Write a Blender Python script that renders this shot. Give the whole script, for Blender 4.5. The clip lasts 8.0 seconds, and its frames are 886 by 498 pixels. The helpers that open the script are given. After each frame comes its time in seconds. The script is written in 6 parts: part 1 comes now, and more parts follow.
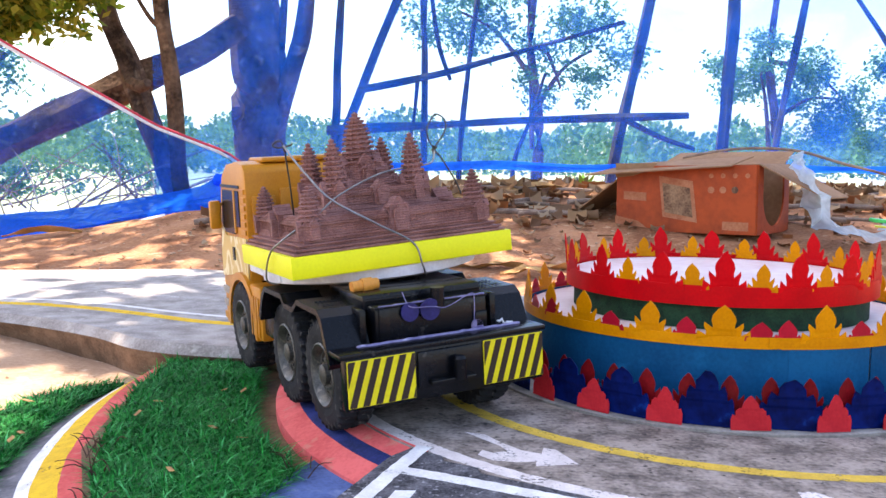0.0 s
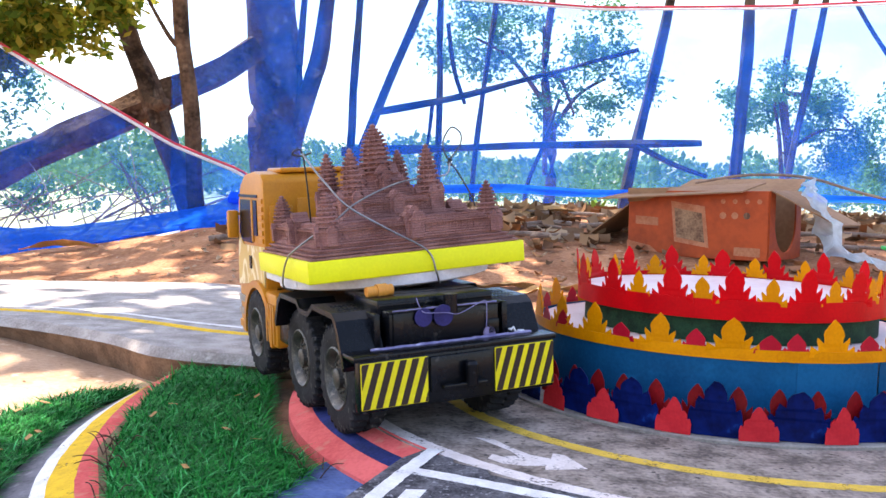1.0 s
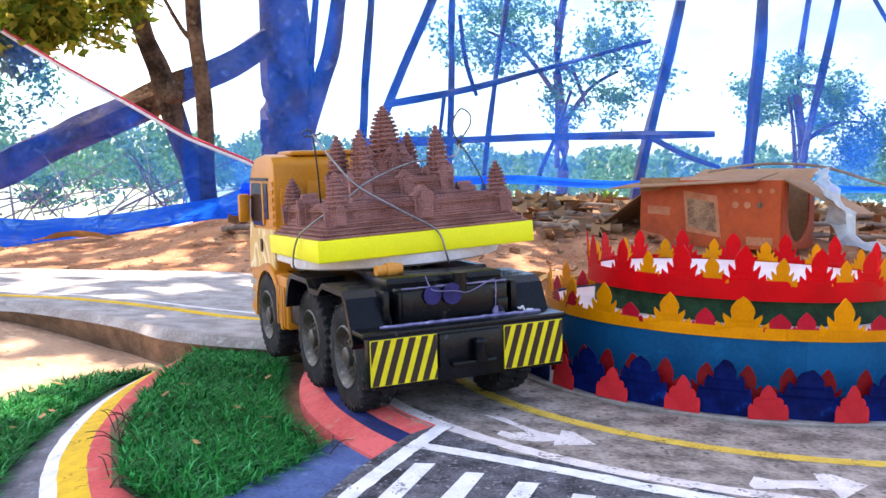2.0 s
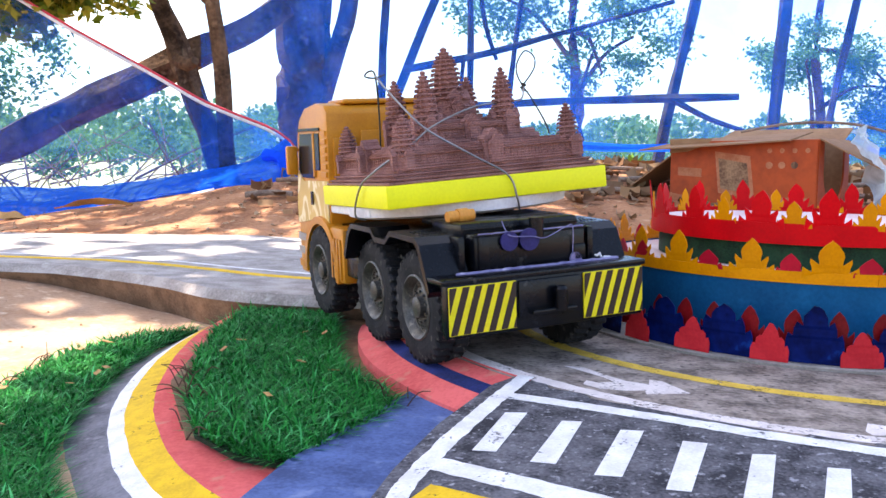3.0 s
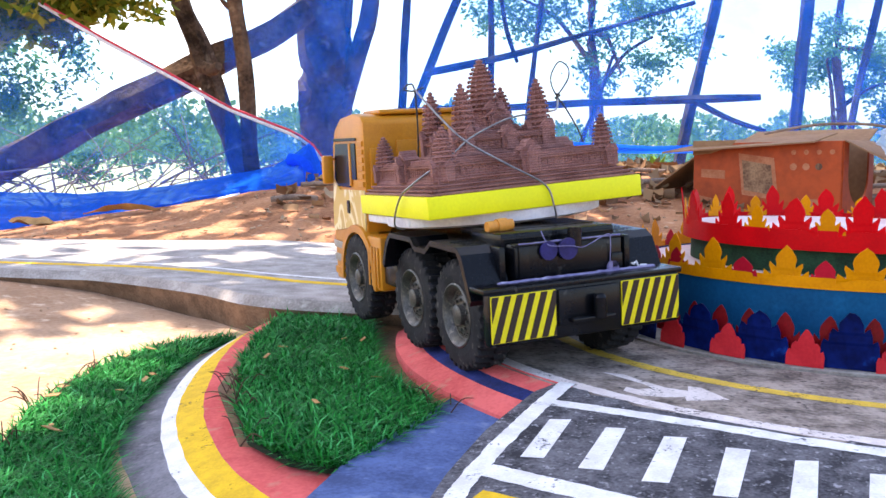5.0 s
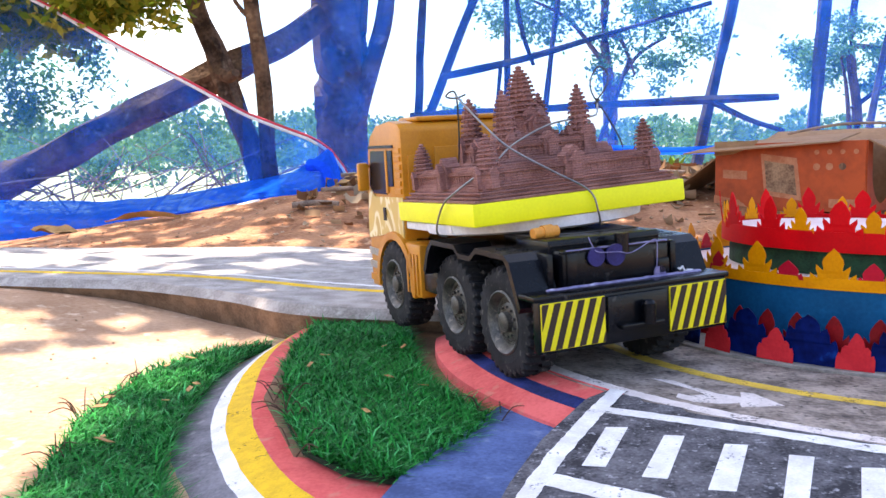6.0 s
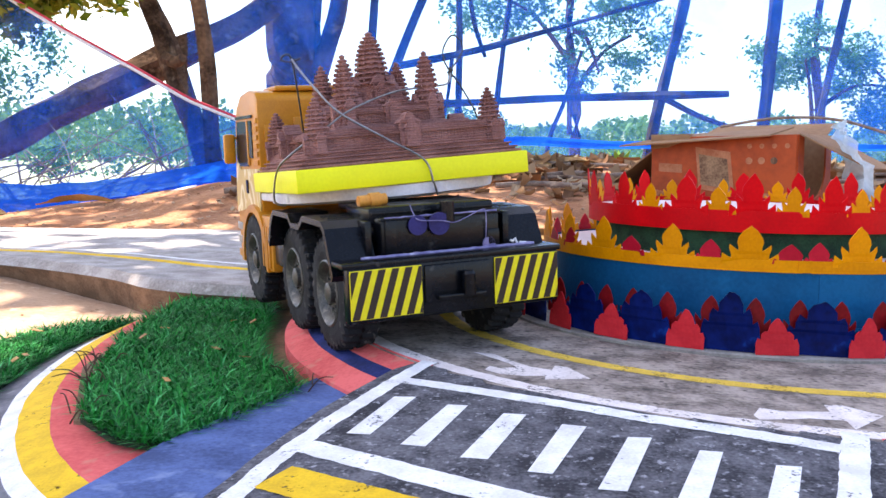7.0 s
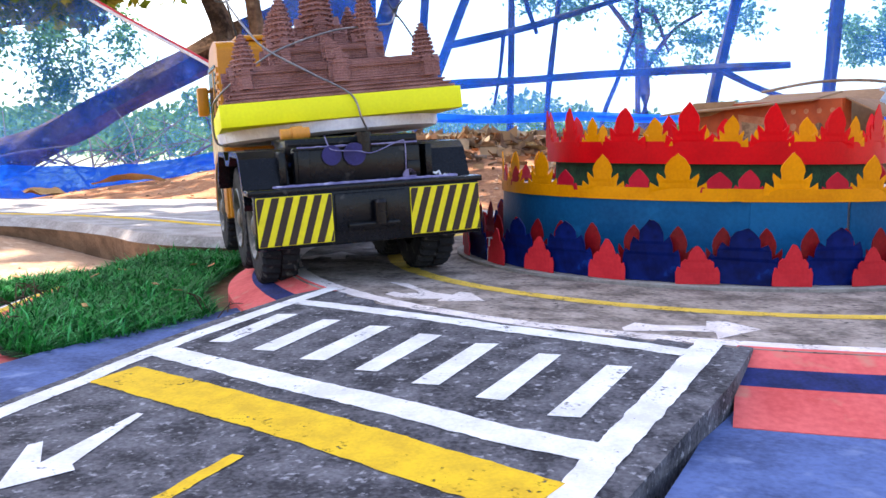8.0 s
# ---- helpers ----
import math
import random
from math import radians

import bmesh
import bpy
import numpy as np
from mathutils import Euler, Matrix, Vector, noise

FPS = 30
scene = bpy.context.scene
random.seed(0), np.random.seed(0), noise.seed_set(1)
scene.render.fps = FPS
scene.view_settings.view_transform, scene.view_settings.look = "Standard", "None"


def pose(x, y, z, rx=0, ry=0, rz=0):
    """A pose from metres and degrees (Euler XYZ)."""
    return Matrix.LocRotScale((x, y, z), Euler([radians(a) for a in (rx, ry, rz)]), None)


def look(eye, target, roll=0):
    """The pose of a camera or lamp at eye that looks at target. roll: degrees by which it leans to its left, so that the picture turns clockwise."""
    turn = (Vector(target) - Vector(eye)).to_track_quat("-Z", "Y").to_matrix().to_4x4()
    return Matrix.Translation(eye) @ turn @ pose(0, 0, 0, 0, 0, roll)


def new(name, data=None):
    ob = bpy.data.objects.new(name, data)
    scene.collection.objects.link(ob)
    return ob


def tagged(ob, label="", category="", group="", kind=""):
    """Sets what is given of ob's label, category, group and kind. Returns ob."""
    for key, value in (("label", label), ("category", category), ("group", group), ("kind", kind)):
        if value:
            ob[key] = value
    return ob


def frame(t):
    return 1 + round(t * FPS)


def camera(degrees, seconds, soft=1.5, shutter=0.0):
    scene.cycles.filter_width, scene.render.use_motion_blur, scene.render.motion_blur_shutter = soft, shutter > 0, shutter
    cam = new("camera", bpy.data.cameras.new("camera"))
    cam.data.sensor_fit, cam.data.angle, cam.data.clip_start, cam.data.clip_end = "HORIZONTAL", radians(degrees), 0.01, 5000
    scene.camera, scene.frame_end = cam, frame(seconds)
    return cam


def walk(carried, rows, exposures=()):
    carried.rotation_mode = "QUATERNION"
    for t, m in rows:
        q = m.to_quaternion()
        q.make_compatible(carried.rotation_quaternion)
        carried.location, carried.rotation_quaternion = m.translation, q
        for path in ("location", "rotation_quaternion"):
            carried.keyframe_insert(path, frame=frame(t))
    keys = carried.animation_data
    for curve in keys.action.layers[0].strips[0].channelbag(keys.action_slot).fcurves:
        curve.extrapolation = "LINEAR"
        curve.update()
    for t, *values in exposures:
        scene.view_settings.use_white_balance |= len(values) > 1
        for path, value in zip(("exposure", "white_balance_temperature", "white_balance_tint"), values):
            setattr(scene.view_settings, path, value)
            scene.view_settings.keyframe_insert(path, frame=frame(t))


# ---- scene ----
cam = camera(52.5, 8.0)

EXPOSURE = 2.02
PATH = [
    (0, (0.046, -0.133, 0.239), (0.001, 1.858, 0.049), 0.6),
    (0.5, (0.051, -0.14, 0.236), (-0.012, 1.852, 0.073), 0.4),
    (1, (0.044, -0.15, 0.223), (-0.027, 1.845, 0.091), 1.6),
    (1.2, (0.043, -0.151, 0.214), (-0.03, 1.844, 0.087), 1.9),
    (2.3, (0.049, -0.154, 0.203), (-0.06, 1.837, 0.045), 1.5),
    (2.5, (0.037, -0.146, 0.194), (-0.077, 1.843, 0.023), 1.7),
    (3, (-0.014, -0.121, 0.179), (-0.126, 1.865, -0.025), 1.0),
    (3.5, (-0.03, -0.126, 0.182), (-0.154, 1.859, -0.026), 0.9),
    (4, (-0.028, -0.13, 0.181), (-0.167, 1.855, -0.025), 0.8),
    (4.5, (-0.032, -0.142, 0.182), (-0.176, 1.842, -0.023), 0.6),
    (4.7, (-0.028, -0.14, 0.187), (-0.174, 1.844, -0.018), 0.6),
    (5.8, (-0.065, -0.14, 0.191), (-0.235, 1.842, -0.007), 0.1),
    (6, (-0.066, -0.141, 0.193), (-0.24, 1.841, -0.005), -0.1),
    (6.5, (-0.052, -0.139, 0.18), (-0.221, 1.844, -0.017), -0.2),
    (6.8, (0.031, -0.12, 0.177), (-0.131, 1.863, -0.024), 0.2),
    (7, (0.071, -0.105, 0.165), (-0.059, 1.881, -0.037), 1.0),
    (7.2, (0.114, -0.089, 0.147), (-0.014, 1.895, -0.074), 1.0),
    (7.5, (0.177, -0.07, 0.121), (0.0, 1.906, -0.132), 0.9),
    (8, (0.217, -0.092, 0.114), (-0.103, 1.869, -0.109), 0.1),
]
walk(cam, [(t, look(e, g, r)) for t, e, g, r in PATH], [(0.0, EXPOSURE, 7080, 17), (8.0, EXPOSURE, 7080, 17)])

# ---- light ----
world = bpy.data.worlds.new("world")
scene.world = world
world.use_nodes = True
wn = world.node_tree
sky = wn.nodes.new("ShaderNodeTexSky")
sky.sky_type, sky.sun_disc = "NISHITA", False
SUN_FROM = Vector((-0.42, 0.30, 0.86)).normalized()
sky.sun_elevation = math.asin(SUN_FROM.z)
sky.sun_rotation = math.atan2(SUN_FROM.x, SUN_FROM.y)
sky.air_density, sky.dust_density = 1.0, 2.0
wn.links.new(sky.outputs[0], wn.nodes["Background"].inputs[0])
wn.nodes["Background"].inputs[1].default_value = 0.15
sun = new("sun", bpy.data.lights.new("sun", "SUN"))
sun.data.energy, sun.data.angle, sun.data.color = 3.3, radians(0.5), (1.0, 0.95, 0.86)
sun.matrix_world = look((0, 0, 0), -SUN_FROM)


# ---- materials ----
def nodes_of(m):
    m.use_nodes = True
    t = m.node_tree
    return t.nodes, t.links, t.nodes["Principled BSDF"]


def mat(name, c1, c2=None, scale=60.0, rough=0.6, bump=0.25, metal=0.0, c3=None, fine=8.0, spec=0.28, depth=0.002, vary=0.0, coat=0.0, lo=0.38, hi=0.62, speck=2.3, cut=0.6):
    """Two scales of mottling between c1 and c2, specks of c3, and fine relief."""
    m = bpy.data.materials.new(name)
    n, l, b = nodes_of(m)
    c2 = c2 or tuple(v * 0.75 for v in c1)
    tc = n.new("ShaderNodeTexCoord")
    big, small = n.new("ShaderNodeTexNoise"), n.new("ShaderNodeTexNoise")
    big.inputs["Scale"].default_value, big.inputs["Detail"].default_value = scale, 5
    small.inputs["Scale"].default_value, small.inputs["Detail"].default_value = scale * fine, 4
    for q in (big, small):
        l.new(tc.outputs["Object"], q.inputs["Vector"])
    ramp = n.new("ShaderNodeValToRGB")
    ramp.color_ramp.elements[0].position, ramp.color_ramp.elements[1].position = lo, hi
    ramp.color_ramp.elements[0].color, ramp.color_ramp.elements[1].color = (*c2, 1), (*c1, 1)
    mixv = n.new("ShaderNodeMath")
    mixv.operation = "MULTIPLY_ADD"
    mixv.inputs[1].default_value, = (0.35,)
    sub = n.new("ShaderNodeMath")
    sub.operation = "MULTIPLY_ADD"
    sub.inputs[1].default_value, sub.inputs[2].default_value = 0.65, 0.0
    l.new(big.outputs["Fac"], sub.inputs[0])
    l.new(small.outputs["Fac"], mixv.inputs[0])
    l.new(sub.outputs[0], mixv.inputs[2])
    l.new(mixv.outputs[0], ramp.inputs["Fac"])
    col = ramp.outputs["Color"]
    if c3:
        sp = n.new("ShaderNodeTexNoise")
        sp.inputs["Scale"].default_value, sp.inputs["Detail"].default_value = scale * speck, 6
        l.new(tc.outputs["Object"], sp.inputs["Vector"])
        r3 = n.new("ShaderNodeValToRGB")
        r3.color_ramp.elements[0].position, r3.color_ramp.elements[1].position = cut, cut + 0.12
        l.new(sp.outputs["Fac"], r3.inputs["Fac"])
        mx = n.new("ShaderNodeMix")
        mx.data_type = "RGBA"
        l.new(r3.outputs["Color"], mx.inputs["Factor"])
        l.new(col, mx.inputs["A"])
        mx.inputs["B"].default_value = (*c3, 1)
        col = mx.outputs["Result"]
    if vary:
        oi, hs = n.new("ShaderNodeObjectInfo"), n.new("ShaderNodeHueSaturation")
        ma = n.new("ShaderNodeMapRange")
        ma.inputs["To Min"].default_value, ma.inputs["To Max"].default_value = 1 - vary, 1 + vary
        l.new(oi.outputs["Random"], ma.inputs["Value"])
        l.new(ma.outputs[0], hs.inputs["Value"])
        l.new(col, hs.inputs["Color"])
        col = hs.outputs["Color"]
    l.new(col, b.inputs["Base Color"])
    b.inputs["Roughness"].default_value, b.inputs["Metallic"].default_value = rough, metal
    b.inputs["Specular IOR Level"].default_value, b.inputs["Coat Weight"].default_value = spec, coat
    if bump:
        bp = n.new("ShaderNodeBump")
        bp.inputs["Strength"].default_value, bp.inputs["Distance"].default_value = bump, depth
        l.new(mixv.outputs[0], bp.inputs["Height"])
        l.new(bp.outputs["Normal"], b.inputs["Normal"])
    return m


def worn(m, scale, cut):
    """Paint rubbed off in small patches, down to what lies beneath."""
    n, l, b = nodes_of(m)
    tc, big, small, add, mr = n.new("ShaderNodeTexCoord"), n.new("ShaderNodeTexNoise"), n.new("ShaderNodeTexNoise"), n.new("ShaderNodeMath"), n.new("ShaderNodeMapRange")
    for q, k in ((big, scale), (small, scale * 7)):
        q.inputs["Scale"].default_value, q.inputs["Detail"].default_value = k, 6
        l.new(tc.outputs["Object"], q.inputs["Vector"])
    l.new(big.outputs["Fac"], add.inputs[0])
    l.new(small.outputs["Fac"], add.inputs[1])
    mr.inputs["From Min"].default_value, mr.inputs["From Max"].default_value = cut * 2 - 0.02, cut * 2 + 0.16
    l.new(add.outputs[0], mr.inputs["Value"])
    tp, mx = n.new("ShaderNodeBsdfTransparent"), n.new("ShaderNodeMixShader")
    l.new(mr.outputs[0], mx.inputs[0])
    l.new(b.outputs[0], mx.inputs[1])
    l.new(tp.outputs[0], mx.inputs[2])
    l.new(mx.outputs[0], n["Material Output"].inputs[0])
    return m


def island(name, cols, rough=0.6, through_light=0.0, spec=0.3):
    """Loose pieces in one mesh, each with its own tone out of a ramp."""
    m = bpy.data.materials.new(name)
    n, l, b = nodes_of(m)
    g, r = n.new("ShaderNodeNewGeometry"), n.new("ShaderNodeValToRGB")
    while len(r.color_ramp.elements) < len(cols):
        r.color_ramp.elements.new(0.5)
    for i, (e, c) in enumerate(zip(r.color_ramp.elements, cols)):
        e.position, e.color = i / max(1, len(cols) - 1), (*c, 1)
    l.new(g.outputs["Random Per Island"], r.inputs["Fac"])
    l.new(r.outputs["Color"], b.inputs["Base Color"])
    b.inputs["Roughness"].default_value, b.inputs["Specular IOR Level"].default_value = rough, spec
    if through_light:
        tr, mx = n.new("ShaderNodeBsdfTranslucent"), n.new("ShaderNodeMixShader")
        l.new(r.outputs["Color"], tr.inputs["Color"])
        mx.inputs[0].default_value = through_light
        l.new(b.outputs[0], mx.inputs[1])
        l.new(tr.outputs[0], mx.inputs[2])
        l.new(mx.outputs[0], n["Material Output"].inputs[0])
    return m


def sheet(name, tint, solid, clear, weave=900.0):
    """Fine woven net or film: part clear, part scattering cloth."""
    m = bpy.data.materials.new(name)
    n, l, b = nodes_of(m)
    tc, ns, mr = n.new("ShaderNodeTexCoord"), n.new("ShaderNodeTexNoise"), n.new("ShaderNodeMapRange")
    ns.inputs["Scale"].default_value, ns.inputs["Detail"].default_value = weave, 3
    mr.inputs["From Min"].default_value, mr.inputs["From Max"].default_value = 0.3, 0.7
    mr.inputs["To Min"].default_value, mr.inputs["To Max"].default_value = clear - 0.14, clear + 0.1
    l.new(tc.outputs["Object"], ns.inputs["Vector"])
    fold, sc, both = n.new("ShaderNodeTexNoise"), n.new("ShaderNodeMath"), n.new("ShaderNodeMath")
    fold.inputs["Scale"].default_value, fold.inputs["Detail"].default_value, fold.inputs["Distortion"].default_value = 2.6, 5, 1.2
    l.new(tc.outputs["Object"], fold.inputs["Vector"])
    sc.operation, sc.inputs[1].default_value, sc.inputs[2].default_value = "MULTIPLY_ADD", 1.5, -0.75
    l.new(fold.outputs["Fac"], sc.inputs[0])
    l.new(ns.outputs["Fac"], both.inputs[0])
    l.new(sc.outputs[0], both.inputs[1])
    l.new(both.outputs[0], mr.inputs["Value"])
    tp, di, tr = n.new("ShaderNodeBsdfTransparent"), n.new("ShaderNodeBsdfDiffuse"), n.new("ShaderNodeBsdfTranslucent")
    tp.inputs["Color"].default_value = (*tint, 1)
    di.inputs["Color"].default_value = tr.inputs["Color"].default_value = (*solid, 1)
    m1, m2 = n.new("ShaderNodeMixShader"), n.new("ShaderNodeMixShader")
    m1.inputs[0].default_value = 0.55
    l.new(di.outputs[0], m1.inputs[1])
    l.new(tr.outputs[0], m1.inputs[2])
    l.new(mr.outputs[0], m2.inputs[0])
    l.new(m1.outputs[0], m2.inputs[1])
    l.new(tp.outputs[0], m2.inputs[2])
    l.new(m2.outputs[0], n["Material Output"].inputs[0])
    return m


M_soil = mat("soil", (0.46, 0.235, 0.13), (0.24, 0.105, 0.055), 6, 0.95, 0.8, c3=(0.56, 0.35, 0.22), fine=16, depth=0.016, spec=0.06, lo=0.40, hi=0.60, speck=5)
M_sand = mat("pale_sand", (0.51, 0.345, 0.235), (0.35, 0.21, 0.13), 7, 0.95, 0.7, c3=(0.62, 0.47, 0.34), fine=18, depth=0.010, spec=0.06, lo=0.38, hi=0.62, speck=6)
M_field = mat("dry_field", (0.55, 0.47, 0.28), (0.36, 0.37, 0.16), 0.2, 0.95, 0.0, spec=0.05)
M_concrete = mat("concrete", (0.42, 0.39, 0.37), (0.24, 0.215, 0.20), 24, 0.9, 0.6, c3=(0.48, 0.45, 0.42), fine=14, depth=0.0014, spec=0.12, lo=0.40, hi=0.60)
M_ring = mat("ring_concrete", (0.40, 0.33, 0.285), (0.135, 0.108, 0.095), 30, 0.9, 1.0, c3=(0.06, 0.052, 0.048), fine=7, depth=0.002, spec=0.1, lo=0.40, hi=0.60, speck=4.2, cut=0.585)
M_tar = mat("black_painted_concrete", (0.150, 0.145, 0.162), (0.030, 0.029, 0.035), 48, 0.85, 0.9, c3=(0.30, 0.295, 0.32), fine=8, depth=0.0014, spec=0.18, lo=0.39, hi=0.64, speck=4.5, cut=0.59)
M_edge = mat("raw_earth_face", (0.26, 0.16, 0.10), (0.13, 0.08, 0.05), 30, 0.95, 0.8, fine=9, depth=0.004, spec=0.1)
M_white = worn(mat("white_road_paint", (0.80, 0.79, 0.78), (0.60, 0.58, 0.58), 55, 0.7, 0.4, fine=9, depth=0.0006), 45, 0.600)
M_pinkwhite = worn(mat("faded_white_paint", (0.74, 0.66, 0.62), (0.42, 0.38, 0.36), 70, 0.75, 0.4, fine=7, depth=0.0006), 40, 0.520)
M_yellow = worn(mat("yellow_road_paint", (0.80, 0.50, 0.022), (0.62, 0.37, 0.022), 70, 0.8, 0.5, fine=7, depth=0.0008, spec=0.15), 50, 0.600)
M_rimwhite = worn(mat("pinkish_white_paint", (0.80, 0.72, 0.69), (0.60, 0.52, 0.49), 50, 0.75, 0.4, fine=9, depth=0.0006), 42, 0.560)
M_ringyellow = worn(mat("pale_yellow_paint", (0.74, 0.49, 0.07), (0.56, 0.36, 0.06), 60, 0.8, 0.5, c3=(0.40, 0.30, 0.15), fine=7, depth=0.0008, spec=0.15, cut=0.62), 45, 0.570)
M_red = mat("red_kerb_paint", (0.75, 0.145, 0.135), (0.57, 0.08, 0.075), 22, 0.85, 0.6, c3=(0.60, 0.20, 0.15), fine=12, depth=0.0014, spec=0.15)
M_navy = mat("navy_kerb_paint", (0.022, 0.035, 0.16), (0.012, 0.018, 0.07), 50, 0.85, 0.6, fine=9, depth=0.001, spec=0.15)
M_slate = mat("blue_grey_painted_ramp", (0.10, 0.155, 0.35), (0.045, 0.070, 0.165), 22, 0.8, 0.7, c3=(0.17, 0.225, 0.40), fine=14, depth=0.0016, spec=0.12)
M_greykerb = mat("grey_kerb_paint", (0.22, 0.215, 0.24), (0.10, 0.098, 0.11), 30, 0.85, 0.6, c3=(0.29, 0.28, 0.30), fine=10, depth=0.0016, spec=0.1)
M_blade = island("plastic_grass", [(0.002, 0.045, 0.009), (0.009, 0.23, 0.035), (0.003, 0.075, 0.013), (0.020, 0.36, 0.06), (0.002, 0.055, 0.010), (0.08, 0.54, 0.17)], 0.5, 0.12, 0.06)
M_mat = mat("grass_backing", (0.010, 0.03, 0.012), (0.004, 0.012, 0.006), 90, 0.9, 0.5)
M_bark = mat("bark", (0.17, 0.10, 0.065), (0.035, 0.021, 0.014), 8, 0.95, 1.0, c3=(0.25, 0.17, 0.115), fine=7, depth=0.02, spec=0.05)
M_pole = mat("bamboo_pole", (0.12, 0.09, 0.065), (0.03, 0.022, 0.016), 10, 0.9, 0.6, fine=9, depth=0.005, spec=0.05)
M_twig = mat("dry_twig", (0.30, 0.22, 0.17), (0.15, 0.10, 0.08), 30, 0.9, 0.3)
M_net = sheet("blue_net", (0.66, 0.86, 1.0), (0.002, 0.15, 0.95), 0.76)
M_tarp = sheet("bunched_blue_net", (0.3, 0.55, 1.0), (0.006, 0.16, 0.95), 0.16, 60)
M_hemr = mat("red_hem", (0.66, 0.06, 0.09), None, 80, 0.7, 0.2)
M_hemw = mat("white_hem", (0.78, 0.78, 0.82), None, 80, 0.7, 0.2)
M_leaf = island("tree_leaves", [(0.06, 0.11, 0.012), (0.13, 0.19, 0.018), (0.26, 0.27, 0.03), (0.40, 0.34, 0.05), (0.09, 0.14, 0.02)], 0.5, 0.5, 0.1)
M_leafd = island("shaded_leaves", [(0.05, 0.14, 0.06), (0.09, 0.22, 0.09), (0.07, 0.18, 0.10), (0.14, 0.27, 0.12)], 0.5, 0.5, 0.1)
M_far = island("far_woods", [(0.06, 0.15, 0.06), (0.11, 0.22, 0.09), (0.08, 0.19, 0.11), (0.18, 0.30, 0.13)], 0.8, 0.3, 0.05)
M_litter = island("dry_leaf_litter", [(0.26, 0.13, 0.06), (0.36, 0.22, 0.12), (0.15, 0.075, 0.04), (0.44, 0.32, 0.21), (0.11, 0.055, 0.03), (0.30, 0.11, 0.04)], 0.8, 0.12, 0.1)
M_dryleaf = mat("dry_leaf", (0.50, 0.29, 0.11), (0.33, 0.17, 0.06), 30, 0.75, 0.4, vary=0.35, depth=0.003)


# ---- building helpers ----
def done(name, bm, material, parent=None, label="", smooth=False):
    me = bpy.data.meshes.new(name)
    bm.normal_update()
    bm.to_mesh(me)
    bm.free()
    for mm in (material if isinstance(material, (list, tuple)) else [material]):
        me.materials.append(mm)
    if smooth:
        me.shade_smooth()
        me.set_sharp_from_angle(angle=radians(38))
    ob = new(name, me)
    if parent is not None:
        ob.parent = parent
    if label:
        ob["label"] = label
    return ob


part = done


def share(name, ob, parent, m=None):
    """One more object on the mesh of ob."""
    o = new(name, ob.data)
    o.parent = parent
    if m is not None:
        o.matrix_basis = m
    return o


def thing(name, label, category, group="", m=None, kind=""):
    e = new(name)
    e.empty_display_size = 0.02
    if m is not None:
        e.matrix_basis = m
    return tagged(e, label, category, group, kind)


def cube(bm, c, s, bevel=0.0, m=None):
    mm = Matrix.Translation(c) @ Matrix.Diagonal((*s, 1))
    r = bmesh.ops.create_cube(bm, size=1, matrix=(m @ mm) if m is not None else mm)
    if bevel:
        ed = list({e for v in r["verts"] for e in v.link_edges})
        bmesh.ops.bevel(bm, geom=ed, offset=bevel, segments=2, affect="EDGES", profile=0.5)
    return bm


def tube(bm, p, q, r1, r2=None, seg=12, caps=True):
    p, q = Vector(p), Vector(q)
    d = q - p
    m = Matrix.Translation((p + q) / 2) @ d.to_track_quat("Z", "Y").to_matrix().to_4x4()
    bmesh.ops.create_cone(bm, cap_ends=caps, segments=seg, radius1=r1, radius2=r1 if r2 is None else r2, depth=d.length, matrix=m)
    return bm


def lathe(bm, prof, seg=32, m=None, star=0.0, arms=4):
    """Turn a profile of (radius, height) round z; star cuts the round into arms."""
    rows = []
    for r, z in prof:
        row = []
        for i in range(seg):
            a = 2 * math.pi * i / seg
            k = 1 + star * (math.cos(arms * a) * 0.5 + 0.5 * math.cos(3 * arms * a) * 0.4)
            v = Vector((r * k * math.cos(a), r * k * math.sin(a), z))
            row.append(bm.verts.new(m @ v if m is not None else v))
        rows.append(row)
    for a, b in zip(rows, rows[1:]):
        for i in range(seg):
            bm.faces.new((a[i], a[(i + 1) % seg], b[(i + 1) % seg], b[i]))
    for row, flip in ((rows[0], True), (rows[-1], False)):
        if (row[0].co - row[seg // 2].co).length > 1e-6:
            bm.faces.new(row[::-1] if flip else row)
    return bm


def extrude_outline(bm, pts, thick, place):
    """A closed outline of 2D points, given thickness; place(u, v, w) puts it into space."""
    a = [bm.verts.new(place(u, v, 0)) for u, v in pts]
    b = [bm.verts.new(place(u, v, thick)) for u, v in pts]
    bm.faces.new(a[::-1])
    bm.faces.new(b)
    n = len(pts)
    for i in range(n):
        bm.faces.new((a[i], a[(i + 1) % n], b[(i + 1) % n], b[i]))
    return bm


